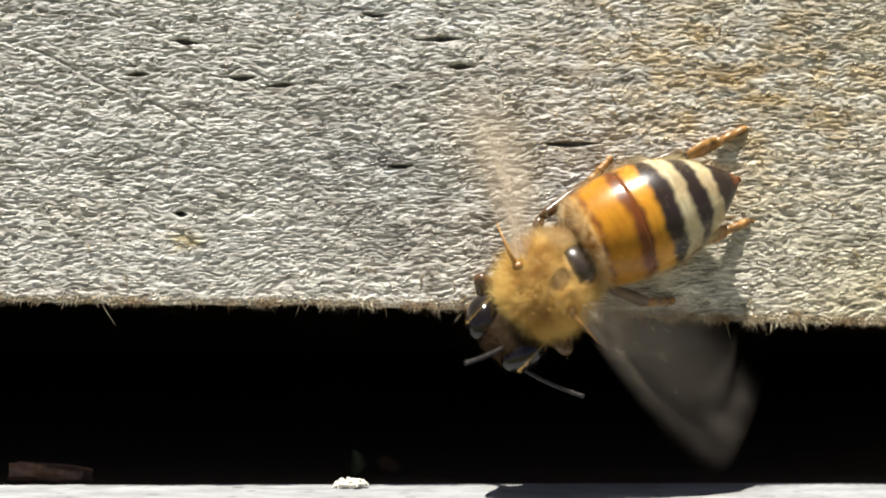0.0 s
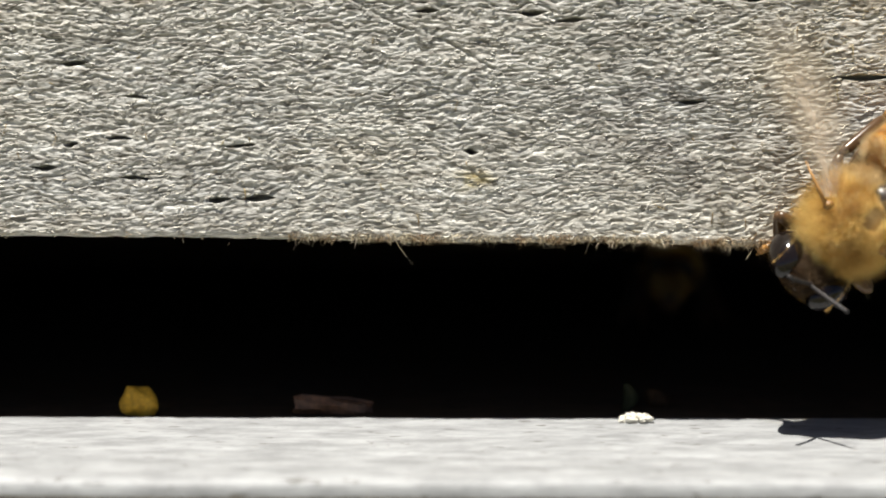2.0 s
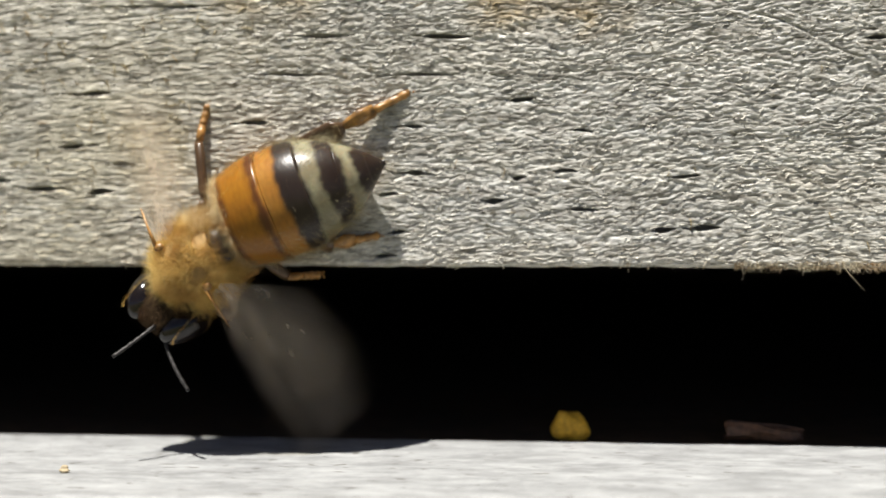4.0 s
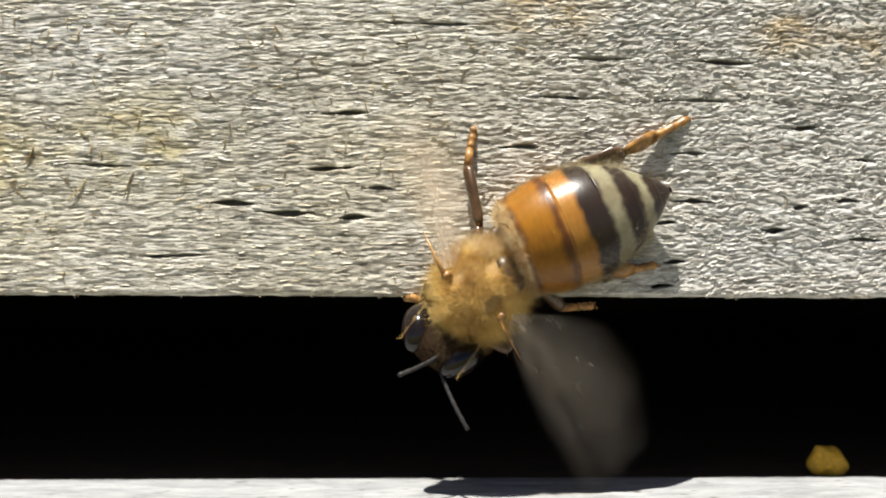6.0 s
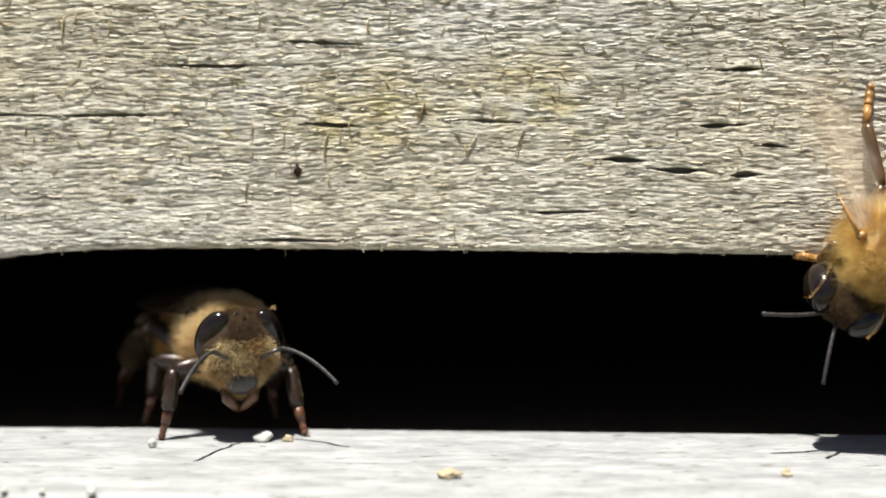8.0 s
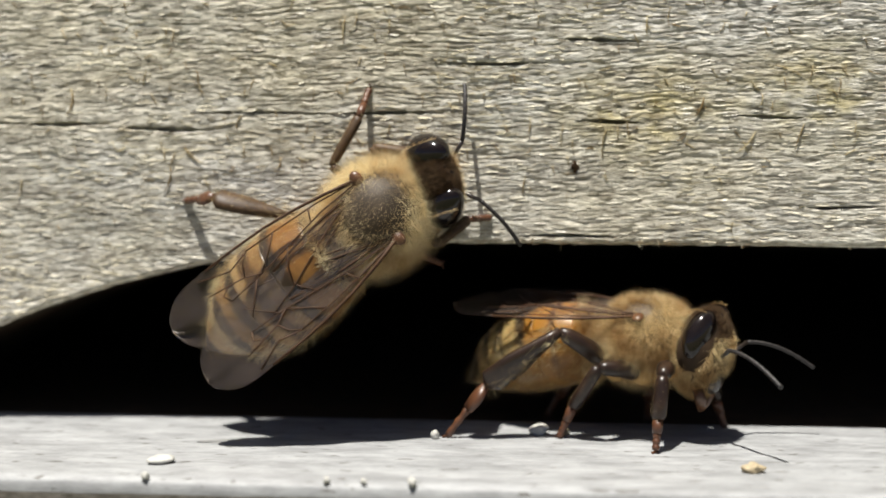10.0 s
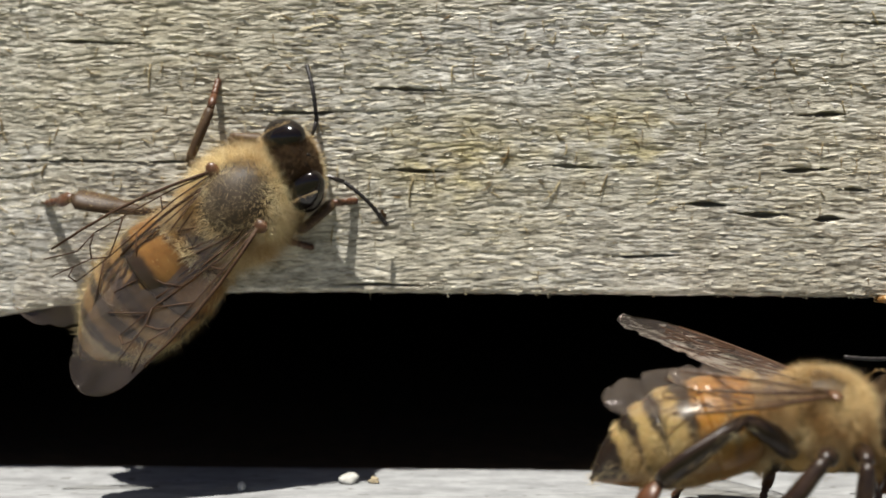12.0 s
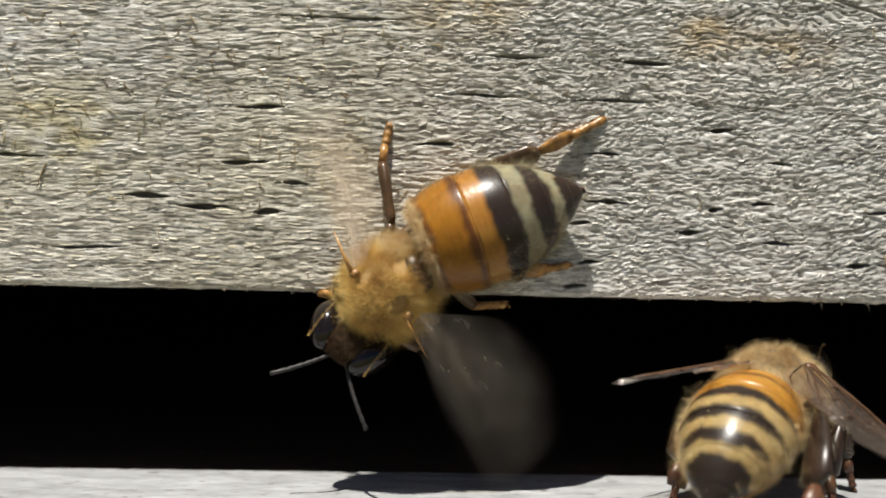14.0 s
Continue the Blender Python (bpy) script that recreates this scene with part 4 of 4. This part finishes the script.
UP_A = (0.0, -1, 0.12)
A_AT = stance((1.335, -0.225, 0.873), (-0.616, -0.1, -0.788), UP_A)
FAN, FAN_R = (-20, -20, 6, True), (31, -5, 4, True)
bee_a = honeybee("amber honeybee fanning head down on the hive front", A_AT,
                 [(1.55, 0.0, 0.83), (1.02, 0.02, 0.84), (1.85, 0, 0.80), (1.325, 0, 1.597), (2.132, 0, 0.98), (2.285, 0, 1.63)],
                 [FAN, FAN_R], head=(44, 2), down=DOWN_DULL, seed=1, arch=0.25, size=1.05, girth=2.33, yaw=-31, bend=8, stout=1.1, foot_mat=TAWNY, legs_dark=LEG_BROWN, length=7.2)
B_AT = stance((6.055, -0.28, 0.90), (-0.643, -0.1, -0.766), UP_A)
bee_b = honeybee("golden honeybee fanning head down at the frayed edge", B_AT,
                 [(6.25, 0.0, 0.75), (5.75, 0.02, 0.77), (6.66, 0, 0.835), (6.38, 0, 1.47), (7.0, 0, 1.192), (6.993, 0, 1.607)],
                 [(0, -20, 6, True), FAN_R], fur=FUR_GOLD, reach=1.12, bare=True, head=(44, -4), seed=2, arch=0.25, size=1.05, girth=2.2, yaw=-27, bend=8, stout=1.1, length=7.4, foot_mat=TAWNY, legs_dark=LEG_BROWN, bands=BANDS_GOLD, palette=GOLDEN)
E_AT = stance((-1.95, -0.22, 1.06), (0.74, -0.06, 0.67), (-0.05, -1, 0.1))
bee_e = honeybee("brown honeybee with a bald thorax on the hive front", E_AT,
                 [(-1.732, 0, 1.403), (-1.461, 0, 1.082), (-2.069, 0, 1.622), (-1.667, 0, 0.85), (-2.897, 0, 1.026), (-2.1, 0.05, 0.82)],
                 [(86, 12, -6, False, 0.5), (80, 11, -6, False, 0.3)], fur=FUR_CREAM, bald=True, head=(28, -20), yaw=0, reach=1.08, seed=3, bend=8, arch=0.4, length=6.9, girth=2.15, bands=BANDS_DARK, palette=UMBER, stout=0.95, legs_dark=LEG_UMBER, size=1.16,
                 antennae=((1.0, 0.4, 0.55, 0.6), (1.0, 0.6, 0.45, 0.6)))
F_AT = stance((-1.0, -0.35, 0.455), (1, -0.25, 0.1), (0, 0, 1))
bee_f = honeybee("golden brown honeybee walking on the white landing board", F_AT,
                 [(-0.62, -0.144, 0), (-0.96, -0.695, 0), (-1.07, -0.036, 0), (-1.345, -0.6, 0), (-1.46, 0.06, 0), (-1.88, -0.5, 0)],
                 [(80, 10, -10, False, 0.8), (80, 10, -10, False, 0.8)], fur=FUR_WALK, head=(20, 0), eye=0.86, worn_at=(0.15, -0.7, 0.7), down=FUR_WALK, length=6.5, seed=4, bend=28, stout=1.38, size=1.1, antennae=((0.5, 0.9, -0.15, 0.35), (0.6, 0.9, -0.2, 0.3)), bands=BANDS_WALKER, palette=HONEY)
C_AT = stance((6.0, 0.8, 0.42), (-0.3, -1, 0), (0, 0, 1))
bee_c = honeybee("brown honeybee walking out of the dark slot", C_AT,
                 [(6.2, 0.45, 0.0), (5.75, 0.45, 0.0), (6.45, 0.8, 0), (5.6, 0.8, 0), (6.4, 1.3, 0), (5.8, 1.4, 0)],
                 [(36, 8, -28, False, 0.3), (36, 8, -28, False, 0.3)], antennae=((0.35, 0.6, 0.5, 0.5), (0.35, 0.6, 0.5, 0.5)), fur=FUR, head=(20, 0), down=DOWN_DULL, seed=5, bend=25, bands=BANDS_DARK, palette=UMBER)


# ---------- fibres and crumbs ----------
def face_y(x, z):
    return -relief(np.asarray(x, float), np.asarray(z, float))


def face_fibres():
    """Short flat strands that lie along the grain of the hive front and curl off it: straight at one end, felted at the other."""
    rng = np.random.RandomState(41)
    k = 24000
    x = np.concatenate([rng.uniform(-5.0, 2.4, 10000), rng.uniform(1.6, 8.2, 14000)])
    z = edge_z(x) + 0.015 + rng.rand(k) ** 1.0 * 1.62
    calm = np.clip((x - 1.2) / 1.6, 0, 1)
    a = rng.normal(0, 1, k) * (0.1 + 0.34 * calm) + 0.16 * calm + 0.3 * (lattice(x, z, 0.25, 0.12, 48) - 0.5) * (0.4 + calm)
    ln = rng.uniform(0.008, 0.028, k) * (1.15 - 0.6 * calm)
    w = rng.uniform(0.0015, 0.0036, k) * (1 - 0.35 * calm)
    bow = rng.normal(0, 0.16, k) * (0.4 + 1.4 * calm) * ln
    tip = rng.normal(0.0002, 0.0012, k) * (0.8 + 0.6 * calm)
    rows = []
    for u in (-1.0, -0.4, 0.35, 1.0):
        cx = x + np.cos(a) * ln * u - np.sin(a) * bow * (1 - u * u)
        cz = z + np.sin(a) * ln * u + np.cos(a) * bow * (1 - u * u)
        cy = face_y(cx, cz) - 0.0008 - 0.0006 * (1 - u * u)
        h = w * (0.7 if abs(u) == 1 else 1)
        for e in (-1, 1):
            rows.append(np.stack([cx - np.sin(a) * h * e, cy + tip * e, cz + np.cos(a) * h * e], 1))
    V = np.stack(rows, 1).reshape(-1, 3)
    o = 8 * np.arange(k)[:, None]
    F = np.concatenate([o + np.array(q) for q in ([0, 2, 3, 1], [2, 4, 5, 3], [4, 6, 7, 5])]).tolist()
    ob = new("wood_fibres", mesh_of("wood_fibres", V * CM, F, [STRAND], smooth=False))
    tagged(ob, "short grey and whitish fibres on the weathered hive front", "wood fibres", kind="stuff")


def edge_fringe():
    """The frayed lower edge: fine fibres that hang from the arris, thick at one end."""
    rng = np.random.RandomState(43)
    x = np.concatenate([rng.uniform(3.7, 8.4, 13000), rng.uniform(-4.6, 4.0, 3000), rng.uniform(5.4, 8.4, 2600)])
    tuft = lattice(x, x * 0, 0.03, 1, 46) ** 1.4
    z = edge_z(x) + rng.uniform(0.0, 0.035, len(x))
    p = np.stack([x, rng.uniform(-0.012, 0.02, len(x)), z], 1)
    n = np.stack([rng.normal(0, 0.5, len(x)) + 0.8 * (lattice(x, x * 0, 0.04, 1, 47) - 0.5), rng.normal(-0.3, 0.35, len(x)), -np.ones(len(x))], 1)
    tall = np.interp(x, [3.6, 4.1, 5.4, 6.0], [0.013, 0.022, 0.026, 0.034]) * (0.35 + 1.1 * tuft + 1.8 * (rng.rand(len(x)) > 0.988))
    v, f = hairs(p, n, tall, 0.0018, 0.9, 44)
    ob = new("frayed_fibres", mesh_of("frayed_fibres", v * CM, f, [FIBRE]))
    tagged(ob, "frayed pale wood fibres along the lower edge", "wood fibres", kind="stuff")


# the longest upright splinters: x, z (cm)
TICKS = [(-3.17, 1.66), (-2.93, 1.66), (-2.66, 1.62), (-2.23, 1.9), (-2.03, 1.88), (-2.99, 1.3), (-2.72, 1.45), (-0.96, 1.42), (-0.62, 1.52), (-0.18, 1.4), (-1.41, 1.17), (-3.06, 1.22),
         (-3.53, 1.58), (-3.78, 1.16), (-3.72, 1.65), (-1.2, 1.34), (-1.39, 1.44), (-1.0, 1.4), (-0.77, 1.92), (-0.87, 1.88), (-0.39, 1.37), (-1.17, 1.42), (-1.24, 1.4), (-1.05, 1.38)]


def splinters():
    """Curled yellowish splinters that stand off the face."""
    rng = random.Random(45)
    pieces, spots = [], []
    for k in range(560):
        x = rng.uniform(-4.4, 2.4) if k < 430 else rng.uniform(6.3, 8.1) if k < 510 else rng.uniform(2.4, 6.3)
        z = float(edge_z(x)) + 0.05 + rng.random() * 1.5
        if k < 300:
            x, z = rng.choice((-3.2, -2.3, -1.5, -0.6, 0.3, 1.2)) + rng.gauss(0, 0.35), rng.choice((1.3, 1.55, 1.8, 2.0)) + rng.gauss(0, 0.08)
        spots.append((x, z))
    spots += TICKS
    ys = face_y([q[0] for q in spots], [q[1] for q in spots]) - 0.003
    for k, (x, z) in enumerate(spots):
        y = float(ys[k])
        a = rng.gauss(-1.5, 0.25) if k % 5 < 3 or k >= 560 else rng.uniform(-1.2, 0.6) + (math.pi if rng.random() < 0.3 else 0)
        ln = rng.uniform(0.02, 0.07) if k < 560 else rng.uniform(0.07, 0.14)
        curl = rng.gauss(0, 0.7)
        pts, p = [], Vector((x, y, z))
        for i in range(5):
            pts.append(p.copy())
            p = p + Vector((math.cos(a + curl * i / 4), -0.04 * math.sin(i * 0.9), math.sin(a + curl * i / 4))) * ln / 4
        r = rng.uniform(0.0015, 0.0032) * (1 if k < 560 else 1.5)
        pieces.append(tube(pts, [r * 0.5, r * 1.1, r, r * 0.8, r * 0.3], 4))
    v, f = joined(pieces)
    ob = new("wood_splinters", mesh_of("wood_splinters", [p * CM for p in v], f, [SPLINTER]))
    tagged(ob, "curled yellowish wood splinters on the hive front", "wood splinters", kind="stuff")


def crumb(name, at, size, mat, label, category, seed, lump=0.3):
    """An uneven small lump that rests on the board (cm)."""
    rng = np.random.RandomState(seed)
    w = rng.normal(0, 1, (9, 3))

    def shape(p):
        k = 1 + lump * sum(math.sin(2.6 * (p.x * a + p.y * b + p.z * c) + i) for i, (a, b, c) in enumerate(w)) / 5
        return p * k

    v, f = ball((0, 0, size[2] * 0.8), size, 18, 12, shape)
    ob = new(name, mesh_of(name, [p * CM for p in v], f, [mat]))
    ob.matrix_basis = Matrix.Translation(Vector(at) * CM)
    return tagged(ob, label, category)


def flake():
    """A crumbly flat flake: many small grains pressed together (cm)."""
    rng = random.Random(51)
    grains = []
    for k in range(46):
        a, q = rng.uniform(0, 2 * math.pi), rng.random() ** 0.5
        c = (0.072 * q * math.cos(a), 0.045 * q * math.sin(a), 0.004 + rng.random() * 0.042 * (1 - 0.55 * q * q))
        r = rng.uniform(0.008, 0.015)
        w = rng.uniform(0, 6)
        grains.append(ball(c, (r * 1.35, r, r * 0.85), 9, 6, lambda p, w=w: p * (1 + 0.22 * math.sin(3.1 * p.x + w) * math.cos(2.7 * p.z - w))))
    v, f = joined(grains)
    ob = new("wax_flake", mesh_of("wax_flake", [p * CM for p in v], f, [WAX], smooth=False))
    ob.matrix_basis = Matrix.Translation(Vector((5.24, 0.1, 0.0)) * CM)
    return tagged(ob, "crumbly white wax flake on the landing board", "wax flake")


PALE = plain("dull white wax", (0.44, 0.43, 0.39), 0.65, 2500, 0.3, 0.8, spec=0.3)
WAX = plain("white wax", (0.62, 0.59, 0.5), 0.5, 2500, 0.12, 0.5)
POLLEN = plain("yellow pollen", (0.58, 0.32, 0.02), 0.7, 4000, 0.3, 0.9)
CHIP = plain("brown bark", (0.115, 0.055, 0.026), 0.6, 2500, 0.6, 0.8)
PROPOLIS = plain("dark propolis", (0.036, 0.021, 0.01), 0.75, 2500, 0.4, 0.5, spec=0.1)
LEAF = plain("dull green leaf", (0.034, 0.036, 0.018), 0.85, 2500, 0.4, 0.4, spec=0.08)
SAND = plain("tan grit", (0.36, 0.29, 0.18), 0.7, 3000, 0.4, 0.6)

face_fibres()
edge_fringe()
splinters()
flake()
crumb("wax_flake", (-1.345, -0.05, 0), (0.052, 0.04, 0.024), PALE, "small white wax crumb on the landing board", "wax flake", 52, 0.25)
crumb("wax_flake", (-1.807, -0.2, 0), (0.02, 0.02, 0.02), PALE, "tiny white wax crumb on the landing board", "wax flake", 53, 0.2)
crumb("pebble", (-2.884, -0.738, 0), (0.055, 0.05, 0.018), PALE, "pale flat pebble on the landing board", "pebble", 54, 0.2)
crumb("grit", (-0.487, -0.677, 0), (0.036, 0.03, 0.018), SAND, "tan crumb of grit on the landing board", "grit", 55, 0.5)
crumb("grit", (0.852, -0.587, 0), (0.02, 0.02, 0.014), SAND, "tiny tan grit on the landing board", "grit", 56, 0.4)
crumb("grit", (-1.23, -0.06, 0), (0.024, 0.022, 0.016), SAND, "tiny yellowish grit beside a wax crumb", "grit", 57, 0.4)
for k, (x, r) in enumerate(((-2.146, 0.014), (-2.0, 0.012), (-1.813, 0.018), (-2.865, 0.016))):
    crumb("wax_flake", (x, -0.985, -0.004), (r, r, r), PALE, "tiny white wax crumb at the landing board's worn edge", "wax flake", 60 + k, 0.25)
crumb("pollen_lump", (2.963, 0.3, -0.008), (0.075, 0.06, 0.07), POLLEN, "yellow pollen lump in the slot", "pollen", 58, 0.4)


def bark_chip():
    """A rolled shell of bark, open above, its ends torn."""
    rng = random.Random(73)
    n = 13
    torn = [(rng.uniform(-0.02, 0.02), rng.uniform(-0.035, 0.03)) for _ in range(n)]
    rings = []
    for i in range(12):
        u = i / 11
        ring = []
        for skin, order in ((1.0, range(n)), (0.72, reversed(range(n)))):
            for j in order:
                q = radians(-235 + 290 * j / (n - 1))
                r = skin * (0.05 - 0.012 * u + 0.004 * math.sin(7 * u + 2.3 * j))
                x = -0.16 + 0.33 * u + torn[j][0] * (1 - u) + torn[j][1] * u
                ring.append(Vector((x, r * math.cos(q), 0.05 - 0.02 * u + 0.006 * math.sin(4 * u) + r * math.sin(q))))
        rings.append(ring)
    v, f = loft(rings)
    ob = new("bark_chip", mesh_of("bark_chip", [p * CM for p in v], f, [CHIP], smooth=False))
    ob.matrix_basis = pose(3.851 * CM, 0.33 * CM, -0.0001)
    tagged(ob, "brown curled bark chip in the slot", "bark chip")


bark_chip()


def leaf_scrap():
    """A narrow shred of dry leaf, curled, standing on the hive floor."""
    rings = []
    for i in range(9):
        u = i / 8
        w = 0.035 * math.sin(math.pi * (0.12 + 0.83 * u)) + 0.004
        c = Vector((0.03 * math.sin(3 * u), 0.02 * u, 0.13 * u))
        rings.append([c + Vector((w * math.cos(q), 0.35 * w * math.cos(2 * q) + 0.006 * math.sin(q), 0.004 * math.sin(q))) for q in (2 * math.pi * j / 10 for j in range(10))])
    v, f = loft(rings)
    ob = new("leaf_scrap", mesh_of("leaf_scrap", [q * CM for q in v], f, [LEAF]))
    ob.matrix_basis = pose(5.235 * CM, 0.42 * CM, -0.0001)
    tagged(ob, "dull green shred of dry leaf in the slot", "leaf scrap")


leaf_scrap()
crumb("propolis_crumb", (5.4, 0.55, -0.008), (0.06, 0.04, 0.045), PROPOLIS, "dark brown propolis crumb in the slot", "propolis", 71, 0.5)
crumb("propolis_speck", (-1.19, -0.006, 1.19), (0.018, 0.009, 0.026), PROPOLIS, "dark propolis speck stuck to the hive front", "propolis", 72, 0.45)


# ---------- movement ----------
def motions():
    # the walking bee: comes out of the slot, turns, crosses the board and turns back to the slot
    way = [(0.0, (-2.9, 3.8), -100), (6.8, (-2.8, 1.5), -85), (7.2, (-2.38, 0.85), -70), (7.5, (-2.14, 0.6), -64), (7.7, (-1.8, 0.34), -66),
           (8.5, (-1.5, 0.16), -55), (9.8, (-1.1, 0.03), -42), (10.0, (-0.87, -0.02), -24), (10.2, (-0.8, -0.07), -12), (10.6, (-0.58, 0.0), -13),
           (11.0, (-0.36, -0.33), -42), (11.5, (-0.07, -0.38), -8), (12.0, (0.6, -0.62), 0), (12.4, (1.36, -0.66), 8), (12.6, (1.86, -0.6), 14), (12.8, (2.5, -0.34), 28), (13.0, (3.1, -0.3), 48), (13.25, (2.96, -0.24), 62), (13.5, (2.88, -0.14), 76), (14.0, (3.02, -0.04), 60)]
    walk(bee_f["bee"], [(t, pose(x * CM, y * CM, 0.00455, 0, -6 if t < 12.4 else -11, a)) for t, (x, y), a in way])
    # it folds its wings while it crosses and spreads them before the slot
    for s, wing in zip((1, -1), bee_f["wings"]):
        near = 1 if s < 0 else 0
        rest = [(0.0, 78, 4, 18), (9.8, 80, 4, 20), (11.5, 77, 4, 20), (12.0, 48 + 28 * near, 18 - 16 * near, 4 + 20 * near), (12.4, 56 + 20 * near, 12 - 12 * near, 4 + 20 * near), (12.8, 78, 10, 10), (13.0, 87, 10, -4), (13.5, 88, 12, -6), (13.8, 72 - 14 * near, 10 - 8 * near, 12), (14.0, 68 - 20 * near, 8 - 18 * near, 16 + 8 * near)]
        walk(wing, [(t, wing_pose((0.35, 1.5 * s, 0.85), s, spread, lift, twist)) for t, spread, lift, twist in rest])
    # the climbing bee opens one wing
    rest = [(0.0, 86, 12), (11.2, 86, 12), (11.5, 84, 11), (11.8, 75, 9), (14.0, 74, 9)]
    walk(bee_e["wings"][0], [(t, wing_pose((0.35, 1.35, 1.15), 1, spread, lift, -6)) for t, spread, lift in rest])
    # feelers sweep
    for bee, k, rows in ((bee_a, 1, [(0.0, 1.0, 0.55), (4.0, 1.05, 0.52), (4.2, 1.11, 0.57), (6.3, 1.01, 0.59), (6.7, 0.83, 0.62), (7.0, 0.74, 0.56), (7.5, 0.69, 0.68), (7.7, 0.75, 0.61),
                                     (12.6, 0.68, 0.62), (12.8, 0.69, 0.76), (13.0, 0.68, 0.81), (13.3, 0.86, 0.54), (14.0, 0.86, 0.53)]),
                         (bee_a, 0, [(0.0, 1.3, 0.33), (4.0, 1.33, 0.3), (4.2, 1.34, 0.29), (6.3, 1.26, 0.31), (6.7, 1.12, 0.38), (7.0, 1.13, 0.43), (7.5, 1.1, 0.48), (7.7, 1.05, 0.34),
                                     (12.6, 1.11, 0.22), (12.8, 1.07, 0.39), (13.0, 1.08, 0.44), (13.3, 1.17, 0.26), (14.0, 1.26, 0.29)]),
                         (bee_b, 1, [(0.0, 5.77, 0.64), (0.5, 5.78, 0.68, -0.6), (1.0, 5.71, 0.68), (1.5, 5.74, 0.7, -0.5), (14.0, 5.76, 0.66)]),
                         (bee_b, 0, [(0.0, 6.18, 0.46), (0.3, 6.06, 0.5, -0.6), (0.5, 5.98, 0.56, -0.8), (0.7, 6.0, 0.52, -0.6), (1.0, 6.09, 0.44), (1.25, 6.02, 0.5, -0.6), (1.5, 5.94, 0.55, -0.8), (2.5, 6.0, 0.5, -0.6), (14.0, 6.14, 0.45)])):
        feeler = bee["antennae"][k]
        root = feeler.matrix_basis.translation.copy()
        space = (bee["bee"].matrix_basis @ bee["head"].matrix_basis).inverted()
        keys = []
        for t, x, z, *y in rows:
            way = space @ (Vector((x, y[0] if y else -0.36, z)) * CM) - root
            keys.append((t, Matrix.Translation(root) @ bee["tips"][k].rotation_difference(way).to_matrix().to_4x4()))
        walk(feeler, keys)
    for bee, reach, pace in ((bee_e, 10, 0.9), (bee_f, 14, 0.8), (bee_c, 12, 0.9)):
        for k, feeler in enumerate(bee["antennae"]):
            root = feeler.matrix_basis.translation.copy()
            rows = []
            for i in range(57):
                t = i * 0.25
                a = reach * math.sin(2 * math.pi * t / pace / 1.37 + 2.1 * k) * math.sin(0.9 * t + k)
                b = 0.6 * reach * math.sin(2 * math.pi * t / pace / 1.9 + k)
                if bee is bee_f:
                    b += float(np.interp(t, [7.5, 7.7, 9.9, 10.1, 10.5, 11.0, 11.5, 12.0], [-40, -30, -28, -16, 8, 12, 0, -20]))
                rows.append((t, Matrix.Translation(root) @ Euler((0, radians(b), radians(a))).to_matrix().to_4x4()))
            walk(feeler, rows)
    # walking legs swing in two sets of three
    for bee, spans in ((bee_f, ((6.8, 7.8), (8.0, 10.3), (10.5, 14.0))), (bee_c, ((1.0, 4.4),)), (bee_e, ((7.8, 9.9), (11.2, 12.1)))):
        for k, leg in enumerate(bee["legs"]):
            root = leg.matrix_basis.translation.copy()
            side, phase = (1 if k % 2 == 0 else -1), math.pi * ((k // 2 + k) % 2)
            rows = [(0.0, Matrix.Translation(root))]
            for t0, t1 in spans:
                count = int((t1 - t0) / 0.1)
                for i in range(count + 1):
                    t = t0 + i * 0.1
                    ease = min(1, i / 3, (count - i) / 3)
                    a = 11 * ease * math.sin(2 * math.pi * t / 0.43 + phase)
                    rows.append((t, Matrix.Translation(root) @ Euler((0, 0, radians(a) * side)).to_matrix().to_4x4()))
            if rows[-1][0] < 14.0:
                rows.append((14.0, Matrix.Translation(root)))
            walk(leg, rows)
    # the dark bee in the slot at the far end
    way = [(0.0, (6.6, 11.0), -100), (1.5, (6.3, 6.5), -100), (1.9, (6.15, 5.0), -102), (2.1, (6.05, 2.6), -104), (2.3, (6.05, 1.1), -104), (2.4, (6.0, 0.62), -100), (2.5, (5.92, 0.36), -98), (2.6, (5.91, 0.28), -96), (2.8, (5.95, 0.24), -94), (3.0, (6.03, 0.24), -92), (3.3, (6.26, 0.2), -90),
           (4.2, (6.5, 0.05), -60), (6.0, (7.5, 0.0), 0), (14.0, (9.8, 0.1), 10)]
    walk(bee_c["bee"], [(t, pose(x * CM, y * CM, 0.0046, 0, 0, a)) for t, (x, y), a in way])
    # the bee on the front climbs a little
    way = [(0.0, -5.6, 1.515, 36), (7.7, -5.2, 1.415, 35), (8.6, -3.6, 1.215, 34), (9.8, -2.15, 1.0, 36), (10.2, -1.99, 1.02, 38), (10.6, -1.95, 1.1, 40), (11.0, -1.94, 1.08, 45), (11.25, -1.87, 1.16, 51),
           (11.5, -1.75, 1.24, 55), (11.75, -1.77, 1.27, 50), (12.0, -1.79, 1.27, 42), (12.5, -1.86, 1.25, 44), (14.0, -1.8, 1.27, 44)]
    walk(bee_e["bee"], [(t, stance((x, -0.22, z), (math.cos(radians(a)), -0.06, math.sin(radians(a))), (-0.05, -1, 0.1))) for t, x, z, a in way])


motions()
